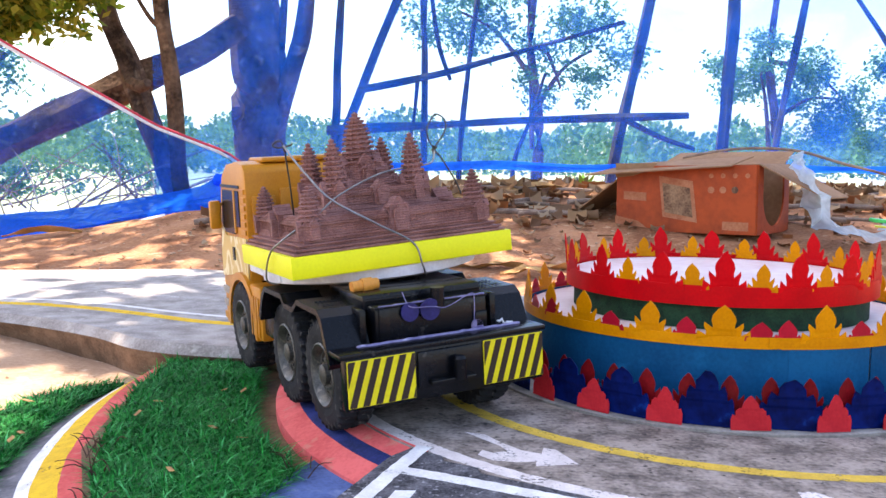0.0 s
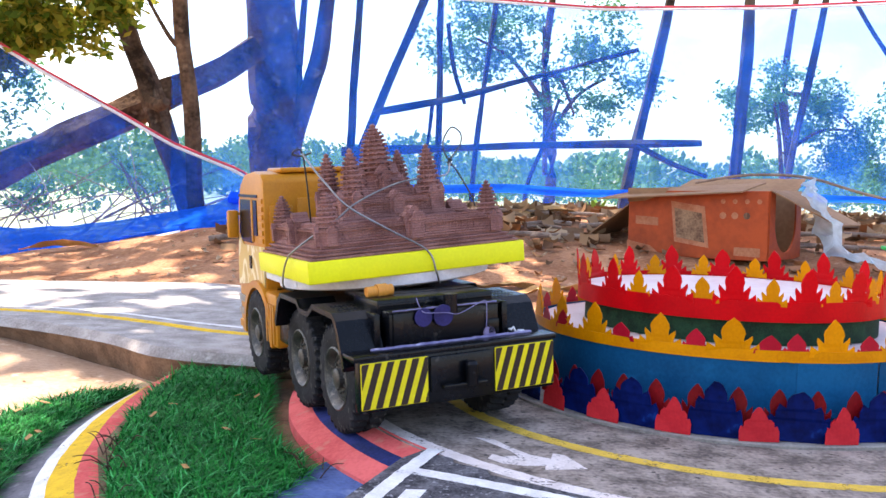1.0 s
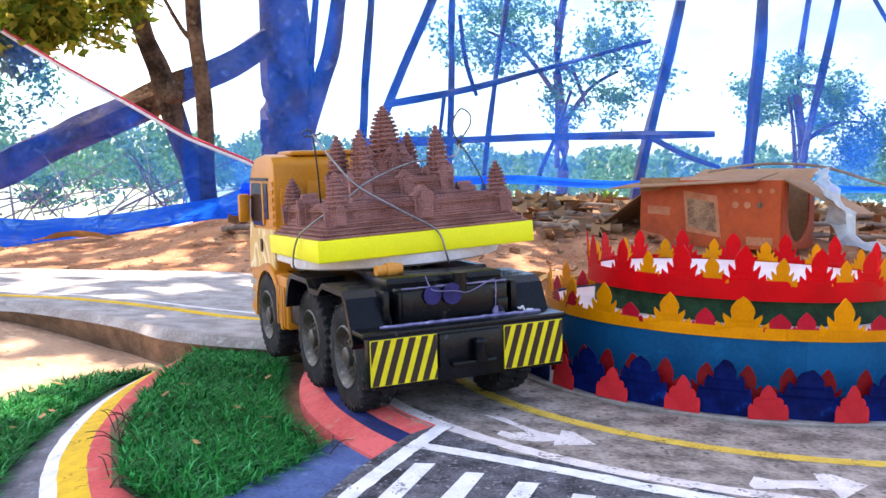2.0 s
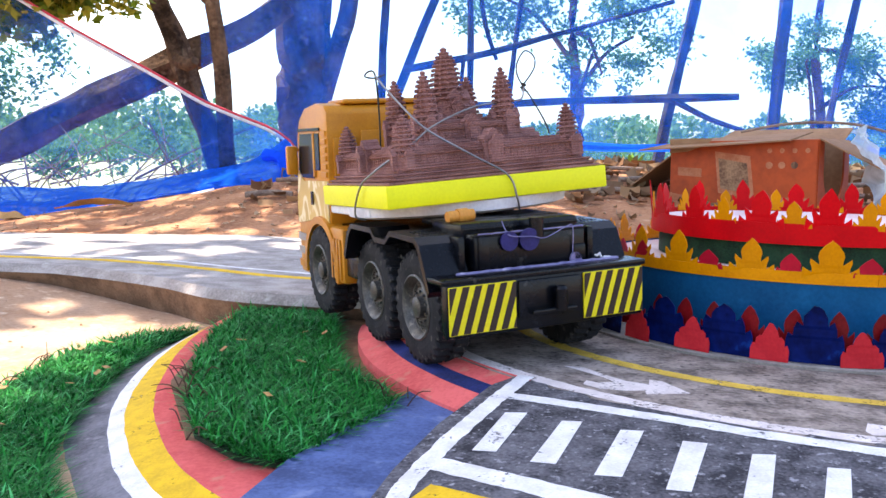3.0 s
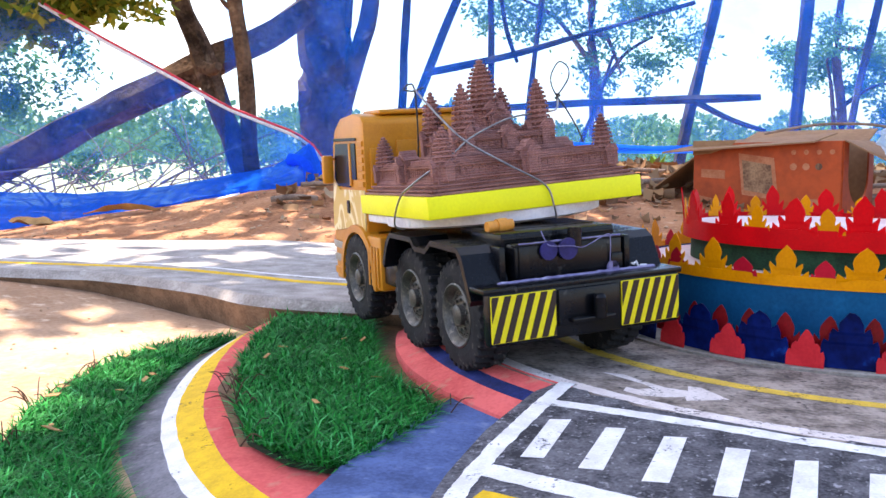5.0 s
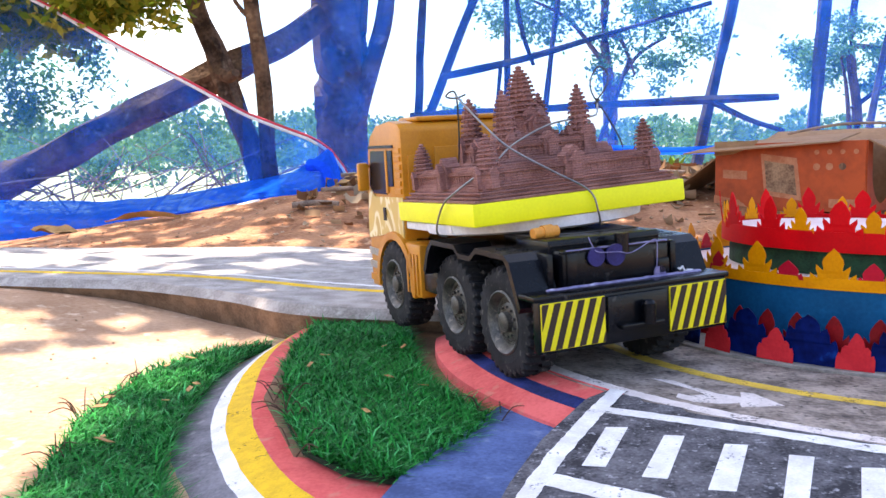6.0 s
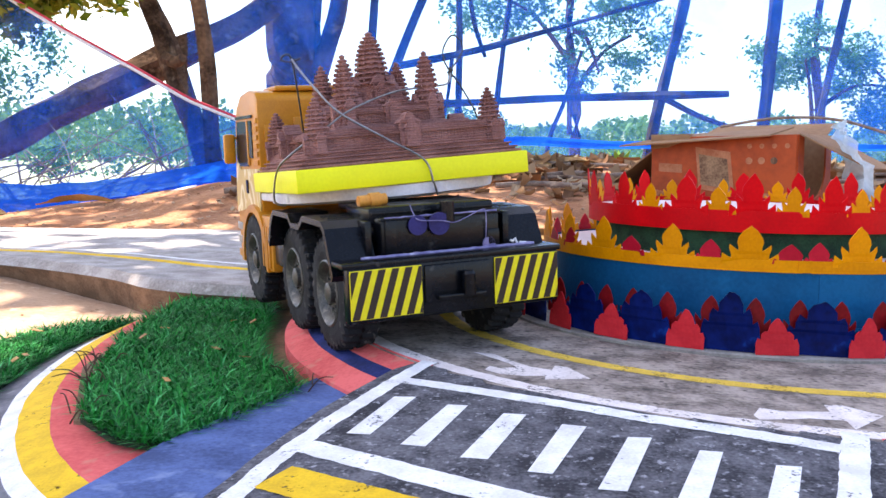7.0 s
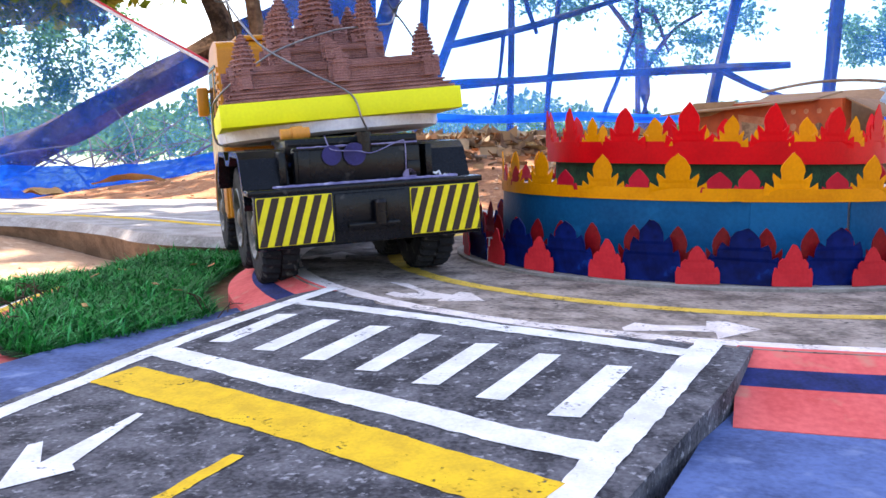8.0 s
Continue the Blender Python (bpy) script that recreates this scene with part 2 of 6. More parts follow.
def sweep(bm, pts, radii, seg=10, wob=0.0):
    """A tapered, slightly uneven limb along a polyline."""
    pts = [Vector(p) for p in pts]
    rings = []
    for i, p in enumerate(pts):
        d = (pts[min(i + 1, len(pts) - 1)] - pts[max(i - 1, 0)]).normalized()
        q = d.to_track_quat("Z", "Y")
        ring = []
        for k in range(seg):
            a = 2 * math.pi * k / seg
            r = radii[i] * (1 + wob * noise.noise(p * 3 + Vector((k * 1.7, 0, 0))))
            ring.append(bm.verts.new(p + q @ Vector((r * math.cos(a), r * math.sin(a), 0))))
        rings.append(ring)
    for a, b in zip(rings, rings[1:]):
        for k in range(seg):
            bm.faces.new((a[k], a[(k + 1) % seg], b[(k + 1) % seg], b[k]))
    bm.faces.new(rings[0][::-1])
    bm.faces.new(rings[-1])
    return bm


def smooth_line(pts, n=6):
    """Catmull-Rom through the points."""
    p = [Vector(q) for q in pts]
    out = []
    for i in range(len(p) - 1):
        a, b, c, d = p[max(i - 1, 0)], p[i], p[i + 1], p[min(i + 2, len(p) - 1)]
        for k in range(n):
            t = k / n
            out.append(0.5 * (2 * b + (c - a) * t + (2 * a - 5 * b + 4 * c - d) * t * t + (3 * b - a - 3 * c + d) * t ** 3))
    return out + [p[-1]]


def limb(pts, r1, r2, n=7, seg=12, wob=0.25):
    bm = bmesh.new()
    line = smooth_line(pts, n)
    return sweep(bm, line, [r1 + (r2 - r1) * i / (len(line) - 1) for i in range(len(line))], seg, wob)


def wire(name, pts, r, material, parent=None, n=8, label=""):
    bm = bmesh.new()
    line = smooth_line(pts, n)
    sweep(bm, line, [r] * len(line), 8)
    return done(name, bm, material, parent, label, smooth=True)


def step(t):
    t = max(0.0, min(1.0, t))
    return t * t * (3 - 2 * t)


# ---- ground ----
def ground_z(x, y):
    bank = 0.19 * step((y - 1.75) / 1.5) * step((x + 1.9) / 1.5) * (1 - step((y - 3.35) / 0.9))
    left = -0.03 * step((-x - 1.0) / 1.0) * step((y - 1.6) / 1.0)
    left += 0.036 * step((-x - 0.50) / 0.45) * step((y - 0.78) / 0.35) * (1 - step((y - 1.38) / 0.3))
    rough = 0.016 * noise.noise(Vector((x * 2.3, y * 2.3, 0))) + 0.008 * noise.noise(Vector((x * 8, y * 8, 3)))
    return -0.055 + bank + left + rough * (0.25 + 0.75 * step((y - 1.5) / 0.6)) - 0.06 * step((y - 3.6) / 1.2)


def grid_axis(lo, hi, fine, edge):
    inner = list(np.arange(lo, hi + 1e-6, fine))
    return [-edge, -200, -60, -20, lo - 6, lo - 2, lo - 0.6] + inner + [hi + 0.6, hi + 2, hi + 6, 20 + hi, 60 + hi, 200 + hi, edge]


gx, gy = grid_axis(-2.6, 2.6, 0.04, 1500), grid_axis(-0.6, 4.6, 0.04, 1500)
gv = [(x, y, ground_z(x, y)) for y in gy for x in gx]
gf = [(j * len(gx) + i, j * len(gx) + i + 1, (j + 1) * len(gx) + i + 1, (j + 1) * len(gx) + i) for j in range(len(gy) - 1) for i in range(len(gx) - 1)]
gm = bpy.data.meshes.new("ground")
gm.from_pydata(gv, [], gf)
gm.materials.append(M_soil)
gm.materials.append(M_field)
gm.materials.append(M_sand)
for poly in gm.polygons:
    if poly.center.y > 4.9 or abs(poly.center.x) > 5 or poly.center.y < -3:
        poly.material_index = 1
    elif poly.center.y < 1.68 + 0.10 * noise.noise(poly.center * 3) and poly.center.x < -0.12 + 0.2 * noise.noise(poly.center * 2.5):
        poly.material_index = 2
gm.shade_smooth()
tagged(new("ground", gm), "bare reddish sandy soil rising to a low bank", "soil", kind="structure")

# the roundabout and its roads, cast in concrete
RC = Vector((0.385, 0.93))


def slab_z(x, y):
    """Height of the exit road, which falls away from the ring."""
    u = (Vector((x, y)) - RC).length - 0.50
    if u <= 0.0:
        return 0.0
    return -0.095 * u if u < 0.22 else -0.0209 - 0.04 * (u - 0.22)


def disc(name, c, r0, r1, z, material, kind="structure", a0=0, a1=360, seg=160, drop=0.0, label="", cat="", thick=0.0, parent=None):
    bm = bmesh.new()
    n = max(3, int(seg * (a1 - a0) / 360))
    full = a1 - a0 >= 360
    rows = []
    for i in range(n if full else n + 1):
        a = radians(a0 + (a1 - a0) * i / n)
        w = 0.0009 * noise.noise(Vector((math.cos(a) * 9, math.sin(a) * 9, r1 * 40)))
        rows.append([bm.verts.new((c[0] + (r + w) * math.cos(a), c[1] + (r + w) * math.sin(a), zz)) for r, zz in ((r0, z), (r1, z - drop), (r1, z - drop - thick))])
    for i in range(n):
        a, b = rows[i], rows[(i + 1) % len(rows)]
        bm.faces.new((a[0], a[1], b[1], b[0]))
        if thick:
            bm.faces.new((a[1], a[2], b[2], b[1]))
    ob = done(name, bm, material, parent)
    return tagged(ob, label, cat, kind=kind if parent is None else "")


bm = bmesh.new()
ring = [bm.verts.new((RC.x + 0.5 * math.cos(2 * math.pi * i / 160), RC.y + 0.5 * math.sin(2 * math.pi * i / 160), 0)) for i in range(160)]
bm.faces.new(ring)
bmesh.ops.triangulate(bm, faces=bm.faces[:])
low = bmesh.ops.extrude_edge_only(bm, edges=[e for e in bm.edges if e.is_boundary])
for v in low["geom"]:
    if isinstance(v, bmesh.types.BMVert):
        v.co.z = -0.06
tagged(done("road_ring", bm, M_ring), "grey concrete roundabout road with rough surface", "road", kind="structure")

# kerb round the ring, sloping down and outwards, left open where the roads leave
KERB = thing("kerb", "sloping concrete kerb painted red, navy and red", "kerb", kind="structure")
for a0, a1, radii in ((181, 222.5, (0.496, 0.515, 0.529, 0.552)), (260.5, 372, (0.496, 0.519, 0.541, 0.586))):
    for r0, r1, z0, z1, mm in ((radii[0], radii[1], 0.0008, -0.0065, M_red), (radii[1], radii[2], -0.0065, -0.0115, M_navy), (radii[2], radii[3], -0.0115, -0.021, M_red)):
        disc("kerb_band", RC, r0, r1, z0, mm, a0=a0, a1=a1, drop=z0 - z1, thick=0.05 if r1 > 0.54 else 0.0, parent=KERB)


def ribbon(name, line, wl, wr, zf, material, lift=0.0003, parent=None, ragged=0.0012, label="", cat="", kind="structure", thick=0.0):
    """A painted line: a strip along a polyline, from wl left of it to wr right of it, laid on zf."""
    bm = bmesh.new()
    pts = [Vector(p[:2]) for p in line]
    dense = []
    for a, b in zip(pts, pts[1:]):
        k = max(1, int((b - a).length / 0.003))
        dense += [a.lerp(b, i / k) for i in range(k)]
    dense.append(pts[-1])
    rows = []
    for i, p in enumerate(dense):
        d = (dense[min(i + 1, len(dense) - 1)] - dense[max(i - 1, 0)]).normalized()
        nrm = Vector((-d.y, d.x))
        row = []
        for s, w in ((1, wl), (-1, wr)):
            w += ragged * (noise.noise(Vector((p.x * 90, p.y * 90, s * 7))) + 0.6 * noise.noise(Vector((p.x * 330, p.y * 330, s * 3))))
            q = p + nrm * w * s
            row.append(bm.verts.new((q.x, q.y, zf(q.x, q.y) + lift)))
        rows.append(row)
    for a, b in zip(rows, rows[1:]):
        bm.faces.new((a[1], b[1], b[0], a[0]))
    return tagged(done(name, bm, material, parent), label, cat, kind=kind if parent is None else "")


def flat(x, y):
    return 0.0


def arc(c, r, a0, a1, n=60):
    return [(c[0] + r * math.cos(radians(a0 + (a1 - a0) * i / n)), c[1] + r * math.sin(radians(a0 + (a1 - a0) * i / n))) for i in range(n + 1)]


ribbon("white_edge_line", arc(RC, 0.4885, 165, 395, 120), 0.0080, 0.0080, flat, M_rimwhite, label="worn white line along the rim of the roundabout", cat="road marking")
ribbon("yellow_lane_line", arc((0.371, 0.912), 0.365, 150, 400, 140), 0.0080, 0.0080, flat, M_ringyellow, label="worn yellow lane line painted on the roundabout", cat="road marking")

# exit road with the crossing


def slab_outline():
    left = [(0.022, 0.618), (-0.012, 0.585), (-0.050, 0.500), (-0.073, 0.425), (-0.086, 0.365), (-0.096, 0.300), (-0.14, 0.10), (-0.33, -0.5)]
    right = [(0.075, -0.5), (0.16, 0.04), (0.233, 0.242), (0.267, 0.320), (0.289, 0.370), (0.311, 0.434)]
    return left, right


L_SIDE, R_SIDE = slab_outline()
bm = bmesh.new()
ls, rs = [Vector(p) for p in L_SIDE], [Vector(p) for p in R_SIDE[::-1]]


def along(side, t):
    tot = sum((b - a).length for a, b in zip(side, side[1:]))
    d = t * tot
    for a, b in zip(side, side[1:]):
        if d <= (b - a).length + 1e-9:
            return a.lerp(b, d / (b - a).length)
        d -= (b - a).length
    return side[-1]


rows = []
NR, NC = 130, 44
for i in range(NR + 1):
    a, b = along(ls, i / NR), along(rs, i / NR)
    rows.append([bm.verts.new((*a.lerp(b, k / NC), 0)) for k in range(NC + 1)])
for row in rows:
    for v in row:
        inner = (Vector(v.co[:2]) - RC).length < 0.4965
        v.co.z = -0.004 if inner else slab_z(v.co.x, v.co.y) + 0.0012 + 0.00015 * noise.noise(v.co * 40)
for a, b in zip(rows, rows[1:]):
    for k in range(NC):
        bm.faces.new((a[k], b[k], b[k + 1], a[k + 1]))
low = bmesh.ops.extrude_edge_only(bm, edges=[e for e in bm.edges if e.is_boundary])
for v in low["geom"]:
    if isinstance(v, bmesh.types.BMVert):
        v.co.z -= 0.05
tagged(done("exit_road", bm, M_tar), "black painted concrete exit road worn to grey specks", "road", kind="structure")


def sz(x, y):
    return slab_z(x, y) + 0.0014


ribbon("crossing_border_line", [(0.016, 0.604), (-0.012, 0.540), (-0.040, 0.470), (-0.062, 0.405), (-0.074, 0.345), (-0.084, 0.285), (-0.13, 0.10)], 0.0068, 0.0068, sz, M_white, label="white border line along the exit road", cat="road marking")
ribbon("crossing_border_line", [(0.290, 0.447), (0.254, 0.3525), (0.228, 0.2865), (0.2105, 0.237), (0.15, 0.06)], 0.0080, 0.0080, sz, M_white, label="white border line along the exit road", cat="road marking")
ribbon("crossing_top_line", [(0.001, 0.554), (0.086, 0.509), (0.168, 0.4665), (0.237, 0.437), (0.272, 0.421)], 0.0066, 0.0066, sz, M_white, label="white line across the head of the crossing", cat="road marking")
ribbon("stop_line", [(-0.048, 0.429), (0.053, 0.3685), (0.1245, 0.331), (0.182, 0.299), (0.222, 0.283)], 0.0095, 0.0095, sz, M_white, label="white line across the foot of the crossing", cat="road marking")
ribbon("yellow_stop_line", [(-0.056, 0.3845), (0.033, 0.335), (0.103, 0.296), (0.160, 0.2625), (0.202, 0.239)], 0.0160, 0.0160, sz, M_yellow, label="thick yellow stop line below the crossing", cat="road marking")
ribbon("yellow_centre_dash", [(0.067, 0.270), (0.060, 0.243), (0.050, 0.205), (0.03, 0.13)], 0.0036, 0.0036, sz, M_yellow, label="thin yellow centre dash on the exit road", cat="road marking")


def painted(name, pts, zf, material, label, cat="road marking", group="", lift=0.0003):
    bm = bmesh.new()
    f = bm.faces.new([bm.verts.new((x, y, zf(x, y) + lift)) for x, y in pts])
    bmesh.ops.triangulate(bm, faces=[f])
    bm.normal_update()
    for f in bm.faces:
        if f.normal.z < 0:
            f.normal_flip()
    return tagged(done(name, bm, material), label, cat, group, "structure")


for k in range(7):
    tr = Vector((0.0125, 0.5147)) + Vector((0.0383, -0.0201)) * k
    w, h = Vector((-0.0150, 0.0030)), Vector((-0.0225 - 0.0008 * k, -0.0690 - 0.0008 * k))
    j = [Vector((random.uniform(-0.0012, 0.0012), random.uniform(-0.0012, 0.0012))) for _ in range(4)]
    painted("zebra_stripe", [tuple(p) for p in (tr + j[0], tr + w + j[1], tr + w + h + j[2], tr + h + j[3])], sz, M_white, "white zebra stripe painted on black concrete", group="zebra stripes")

# direction arrow below the stop line, and turn arrows on the ring
painted("direction_arrow", [(-0.0030, 0.319), (-0.0070, 0.320), (-0.0160, 0.252), (-0.0310, 0.277), (-0.0355, 0.272), (-0.0170, 0.222), (0.0040, 0.246), (-0.0010, 0.252), (-0.0125, 0.245)], sz, M_white, "white arrow painted on the exit road")


def turn_arrow(c, r, a0, a1, tail=True):
    inner, outer = arc(c, r - 0.0072, a0, a1, 10), arc(c, r + 0.0072, a0, a1, 10)
    e = Vector((math.cos(radians(a1)), math.sin(radians(a1))))
    t = Vector((-e.y, e.x)) * (1 if a1 > a0 else -1)
    p = Vector(c) + e * r
    head = [p + e * 0.020 - t * 0.006, p + e * 0.009 + t * 0.012, p + t * 0.032, p - e * 0.010 + t * 0.014, p - e * 0.021 - t * 0.004]
    painted("turn_arrow", outer + [tuple(q) for q in head] + inner[::-1], flat, M_rimwhite, "worn white turn arrow painted on the roundabout", group="turn arrows")
    if not tail:
        return
    q = Vector(c) + Vector((math.cos(radians((a0 + a1) / 2)), math.sin(radians((a0 + a1) / 2)))) * (r + 0.004)
    ribbon("turn_arrow_tail", [tuple(q), tuple(q + t * 0.012 + e * 0.010), tuple(q + t * 0.008 + e * 0.020), tuple(q - t * 0.008 + e * 0.027), tuple(q - t * 0.020 + e * 0.026)], 0.0058, 0.0058, flat, M_rimwhite, label="worn white side branch of a turn arrow", cat="road marking")


painted("turn_arrow", [(0.049, 0.651), (0.067, 0.645), (0.081, 0.622), (0.097, 0.602), (0.113, 0.594), (0.116, 0.609), (0.126, 0.605), (0.141, 0.569), (0.106, 0.562), (0.107, 0.574), (0.091, 0.571), (0.072, 0.575), (0.060, 0.588), (0.064, 0.601), (0.073, 0.594), (0.085, 0.600), (0.079, 0.613), (0.065, 0.631)], flat, M_rimwhite, "worn white hooked turn arrow painted on the roundabout", group="turn arrows")
painted("turn_arrow", [(0.239, 0.484), (0.248, 0.503), (0.261, 0.496), (0.293, 0.499), (0.295, 0.516), (0.307, 0.517), (0.326, 0.493), (0.295, 0.459), (0.296, 0.478), (0.274, 0.481), (0.260, 0.477), (0.240, 0.474)], flat, M_rimwhite, "worn pinkish straight arrow painted on the roundabout", group="turn arrows")
turn_arrow((0.371, 0.915), 0.425, 196, 191)

# road coming in from the west
bm = bmesh.new()
near = [(-4.0, 1.42), (-1.4, 1.32), (-0.806, 1.275), (-0.682, 1.255), (-0.499, 1.155), (-0.385, 1.060), (-0.24, 1.02), (-0.06, 1.02)]
far = [(0.55, 1.40), (0.12, 1.53), (-0.10, 1.70), (-0.56, 1.86), (-0.90, 1.80), (-1.4, 1.78), (-4.0, 1.9)]
outline = [tuple(p) for p in smooth_line([Vector((*p, 0)) for p in near], 6)] + [(*p, 0) for p in far]
f = bm.faces.new([bm.verts.new((p[0], p[1], -0.003)) for p in outline])
bmesh.ops.triangulate(bm, faces=[f])
low = bmesh.ops.extrude_edge_only(bm, edges=[e for e in bm.edges if e.is_boundary])
for v in low["geom"]:
    if isinstance(v, bmesh.types.BMVert):
        v.co.z = -0.016
        v.co.y -= 0.012 if v.co.y < 1.43 else 0
low = bmesh.ops.extrude_edge_only(bm, edges=[e for e in bm.edges if e.is_boundary])
for v in low["geom"]:
    if isinstance(v, bmesh.types.BMVert):
        v.co.z = -0.085
        v.co.y += 0.035 + 0.02 * noise.noise(v.co * 9) if v.co.y < 1.43 else 0
bm.normal_update()
for f in bm.faces:
    if abs(f.normal.z) < 0.6 and f.calc_center_median().z < -0.02:
        f.material_index = 1
tagged(done("west_road", bm, [M_concrete, M_edge]), "pale concrete road with crumbling earth edge", "road", kind="structure")
wy = lambda x, y: -0.003
ribbon("yellow_edge_line", smooth_line([Vector((*p, 0)) for p in [(-2.6, 1.50), (-0.879, 1.360), (-0.627, 1.328), (-0.466, 1.262), (-0.348, 1.200), (-0.16, 1.15)]], 8), 0.012, 0.012, wy, M_yellow, label="yellow edge line on the pale road", cat="road marking")
ribbon("white_edge_line", smooth_line([Vector((*p, 0)) for p in [(-2.6, 1.55), (-0.90, 1.410), (-0.60, 1.368), (-0.40, 1.275), (-0.2, 1.20)]], 8), 0.006, 0.006, wy, M_white, label="white edge line on the pale road", cat="road marking")
ribbon("white_centre_line", smooth_line([Vector((*p, 0)) for p in [(-2.4, 1.64), (-1.2, 1.56), (-0.7, 1.50), (-0.45, 1.44)]], 8), 0.004, 0.004, wy, M_pinkwhite, label="thin faded centre line on the pale road", cat="road marking")

# verge between the ring and the curved kerb: earth shelf, blue ramp, banded kerb
def plate(name, pts, z, material, label, cat, depth=0.04, wob=0.002, zf=None):
    bm = bmesh.new()
    f = bm.faces.new([bm.verts.new((x, y, z)) for x, y in pts])
    r = bmesh.ops.extrude_face_region(bm, geom=[f])
    for v in r["geom"]:
        if isinstance(v, bmesh.types.BMVert):
            v.co.z -= depth
    bmesh.ops.recalc_face_normals(bm, faces=bm.faces[:])
    return tagged(done(name, bm, material), label, cat, kind="structure")


plate("verge_shelf", [(-0.02, 0.58), (-0.10, 0.60), (-0.165, 0.50), (-0.24, 0.52), (-0.31, 0.68), (-0.345, 0.92), (-0.33, 1.04), (-0.10, 1.04), (-0.05, 0.8)], -0.032, M_edge, "bare earth shelf under the grass mat", "soil")
plate("blue_ramp", [(0.02, 0.588), (-0.034, 0.612), (-0.082, 0.645), (-0.148, 0.455), (-0.165, 0.36), (-0.20, 0.15), (-0.36, -0.5), (-0.30, -0.5), (-0.10, 0.10), (-0.06, 0.30), (-0.05, 0.40)], -0.024, M_slate, "blue-grey painted concrete ramp beside the exit road", "ramp")
plate("blue_ramp", [(0.300, 0.43), (0.36, 0.40), (0.50, 0.385), (0.52, 0.2), (0.40, -0.4), (0.12, -0.4), (0.20, 0.10), (0.262, 0.30)], -0.0215, M_slate, "blue-grey painted concrete ramp beside the exit road", "ramp")

KL = smooth_line([Vector((*p, 0)) for p in [(-0.345, 1.13), (-0.372, 1.06), (-0.385, 0.95), (-0.383, 0.825), (-0.364, 0.704), (-0.338, 0.61), (-0.306, 0.535), (-0.274, 0.475), (-0.243, 0.430), (-0.205, 0.388), (-0.16, 0.35), (-0.10, 0.315)]], 11)
CURB = thing("curved_kerb", "curved concrete kerb with grey, white, yellow and red bands", "kerb", kind="structure")
for d0, d1, z0, z1, mm in ((-0.034, 0.0, -0.056, -0.046, M_greykerb), (0.0, 0.013, -0.046, -0.042, M_white), (0.013, 0.036, -0.042, -0.036, M_yellow), (0.036, 0.150, -0.036, -0.0285, M_red)):
    bm = bmesh.new()
    rows = []
    for i, p in enumerate(KL):
        d = (KL[min(i + 1, len(KL) - 1)] - KL[max(i - 1, 0)]).normalized()
        nrm = Vector((-d.y, d.x, 0))
        taper = 0.35 + 0.65 * step((1.12 - p.y) / 0.45)
        w = [0.0012 * noise.noise(Vector((p.x * 40, p.y * 40, dd * 90))) for dd in (d0, d1)]
        rows.append([bm.verts.new(p + nrm * (d0 * taper + w[0]) + Vector((0, 0, z0))), bm.verts.new(p + nrm * (d1 * taper + w[1]) + Vector((0, 0, z1)))])
        if d0 < 0:
            rows[-1].insert(0, bm.verts.new(rows[-1][0].co + Vector((0, 0, -0.03))))
    for a, b in zip(rows, rows[1:]):
        for k in range(len(a) - 1):
            bm.faces.new((a[k], b[k], b[k + 1], a[k + 1]))
    bmesh.ops.recalc_face_normals(bm, faces=bm.faces[:])
    part("painted_band", bm, mm, CURB)


# ---- grass mats ----
def inside(p, poly):
    c, n = False, len(poly)
    for i in range(n):
        a, b = poly[i], poly[(i + 1) % n]
        if (a[1] > p[1]) != (b[1] > p[1]) and p[0] < (b[0] - a[0]) * (p[1] - a[1]) / (b[1] - a[1]) + a[0]:
            c = not c
    return c


def grass_mat(poly, zf, count, label, seed):
    rnd = random.Random(seed)
    g = thing("grass_mat", label, "artificial grass")
    bm = bmesh.new()
    f = bm.faces.new([bm.verts.new((x, y, zf(x, y))) for x, y in poly])
    r = bmesh.ops.extrude_face_region(bm, geom=[f])
    for v in r["geom"]:
        if isinstance(v, bmesh.types.BMVert):
            v.co.z -= 0.004
    bmesh.ops.recalc_face_normals(bm, faces=bm.faces[:])
    part("backing", bm, M_mat, g, "dark rubber backing")
    xs, ys = [p[0] for p in poly], [p[1] for p in poly]
    verts, faces = [], []
    while len(verts) < count * 5:
        x, y = rnd.uniform(min(xs), max(xs)), rnd.uniform(min(ys), max(ys))
        if not inside((x, y), poly):
            continue
        z = zf(x, y)
        a = 2.0 * noise.noise(Vector((x * 16, y * 16, seed))) + rnd.uniform(-2.6, 2.6)
        h, lean = rnd.uniform(0.003, 0.013) * (1.6 if rnd.random() < 0.05 else 1), rnd.uniform(0.009, 0.028)
        w = rnd.uniform(0.0005, 0.0010)
        d, s = Vector((math.cos(a), math.sin(a), 0)), Vector((-math.sin(a), math.cos(a), 0))
        p = Vector((x, y, z - 0.001))
        m = p + d * lean * 0.4 + Vector((0, 0, h * 0.7))
        t = p + d * lean + Vector((0, 0, h))
        k = len(verts)
        verts += [p - s * w, p + s * w, m + s * w * 0.9, m - s * w * 0.9, t]
        faces += [(k, k + 1, k + 2, k + 3), (k + 3, k + 2, k + 4)]
    me = bpy.data.meshes.new("turf")
    me.from_pydata(verts, [], faces)
    me.materials.append(M_blade)
    o = new("turf", me)
    o.parent = g
    o["kind"] = "stuff"
    return g


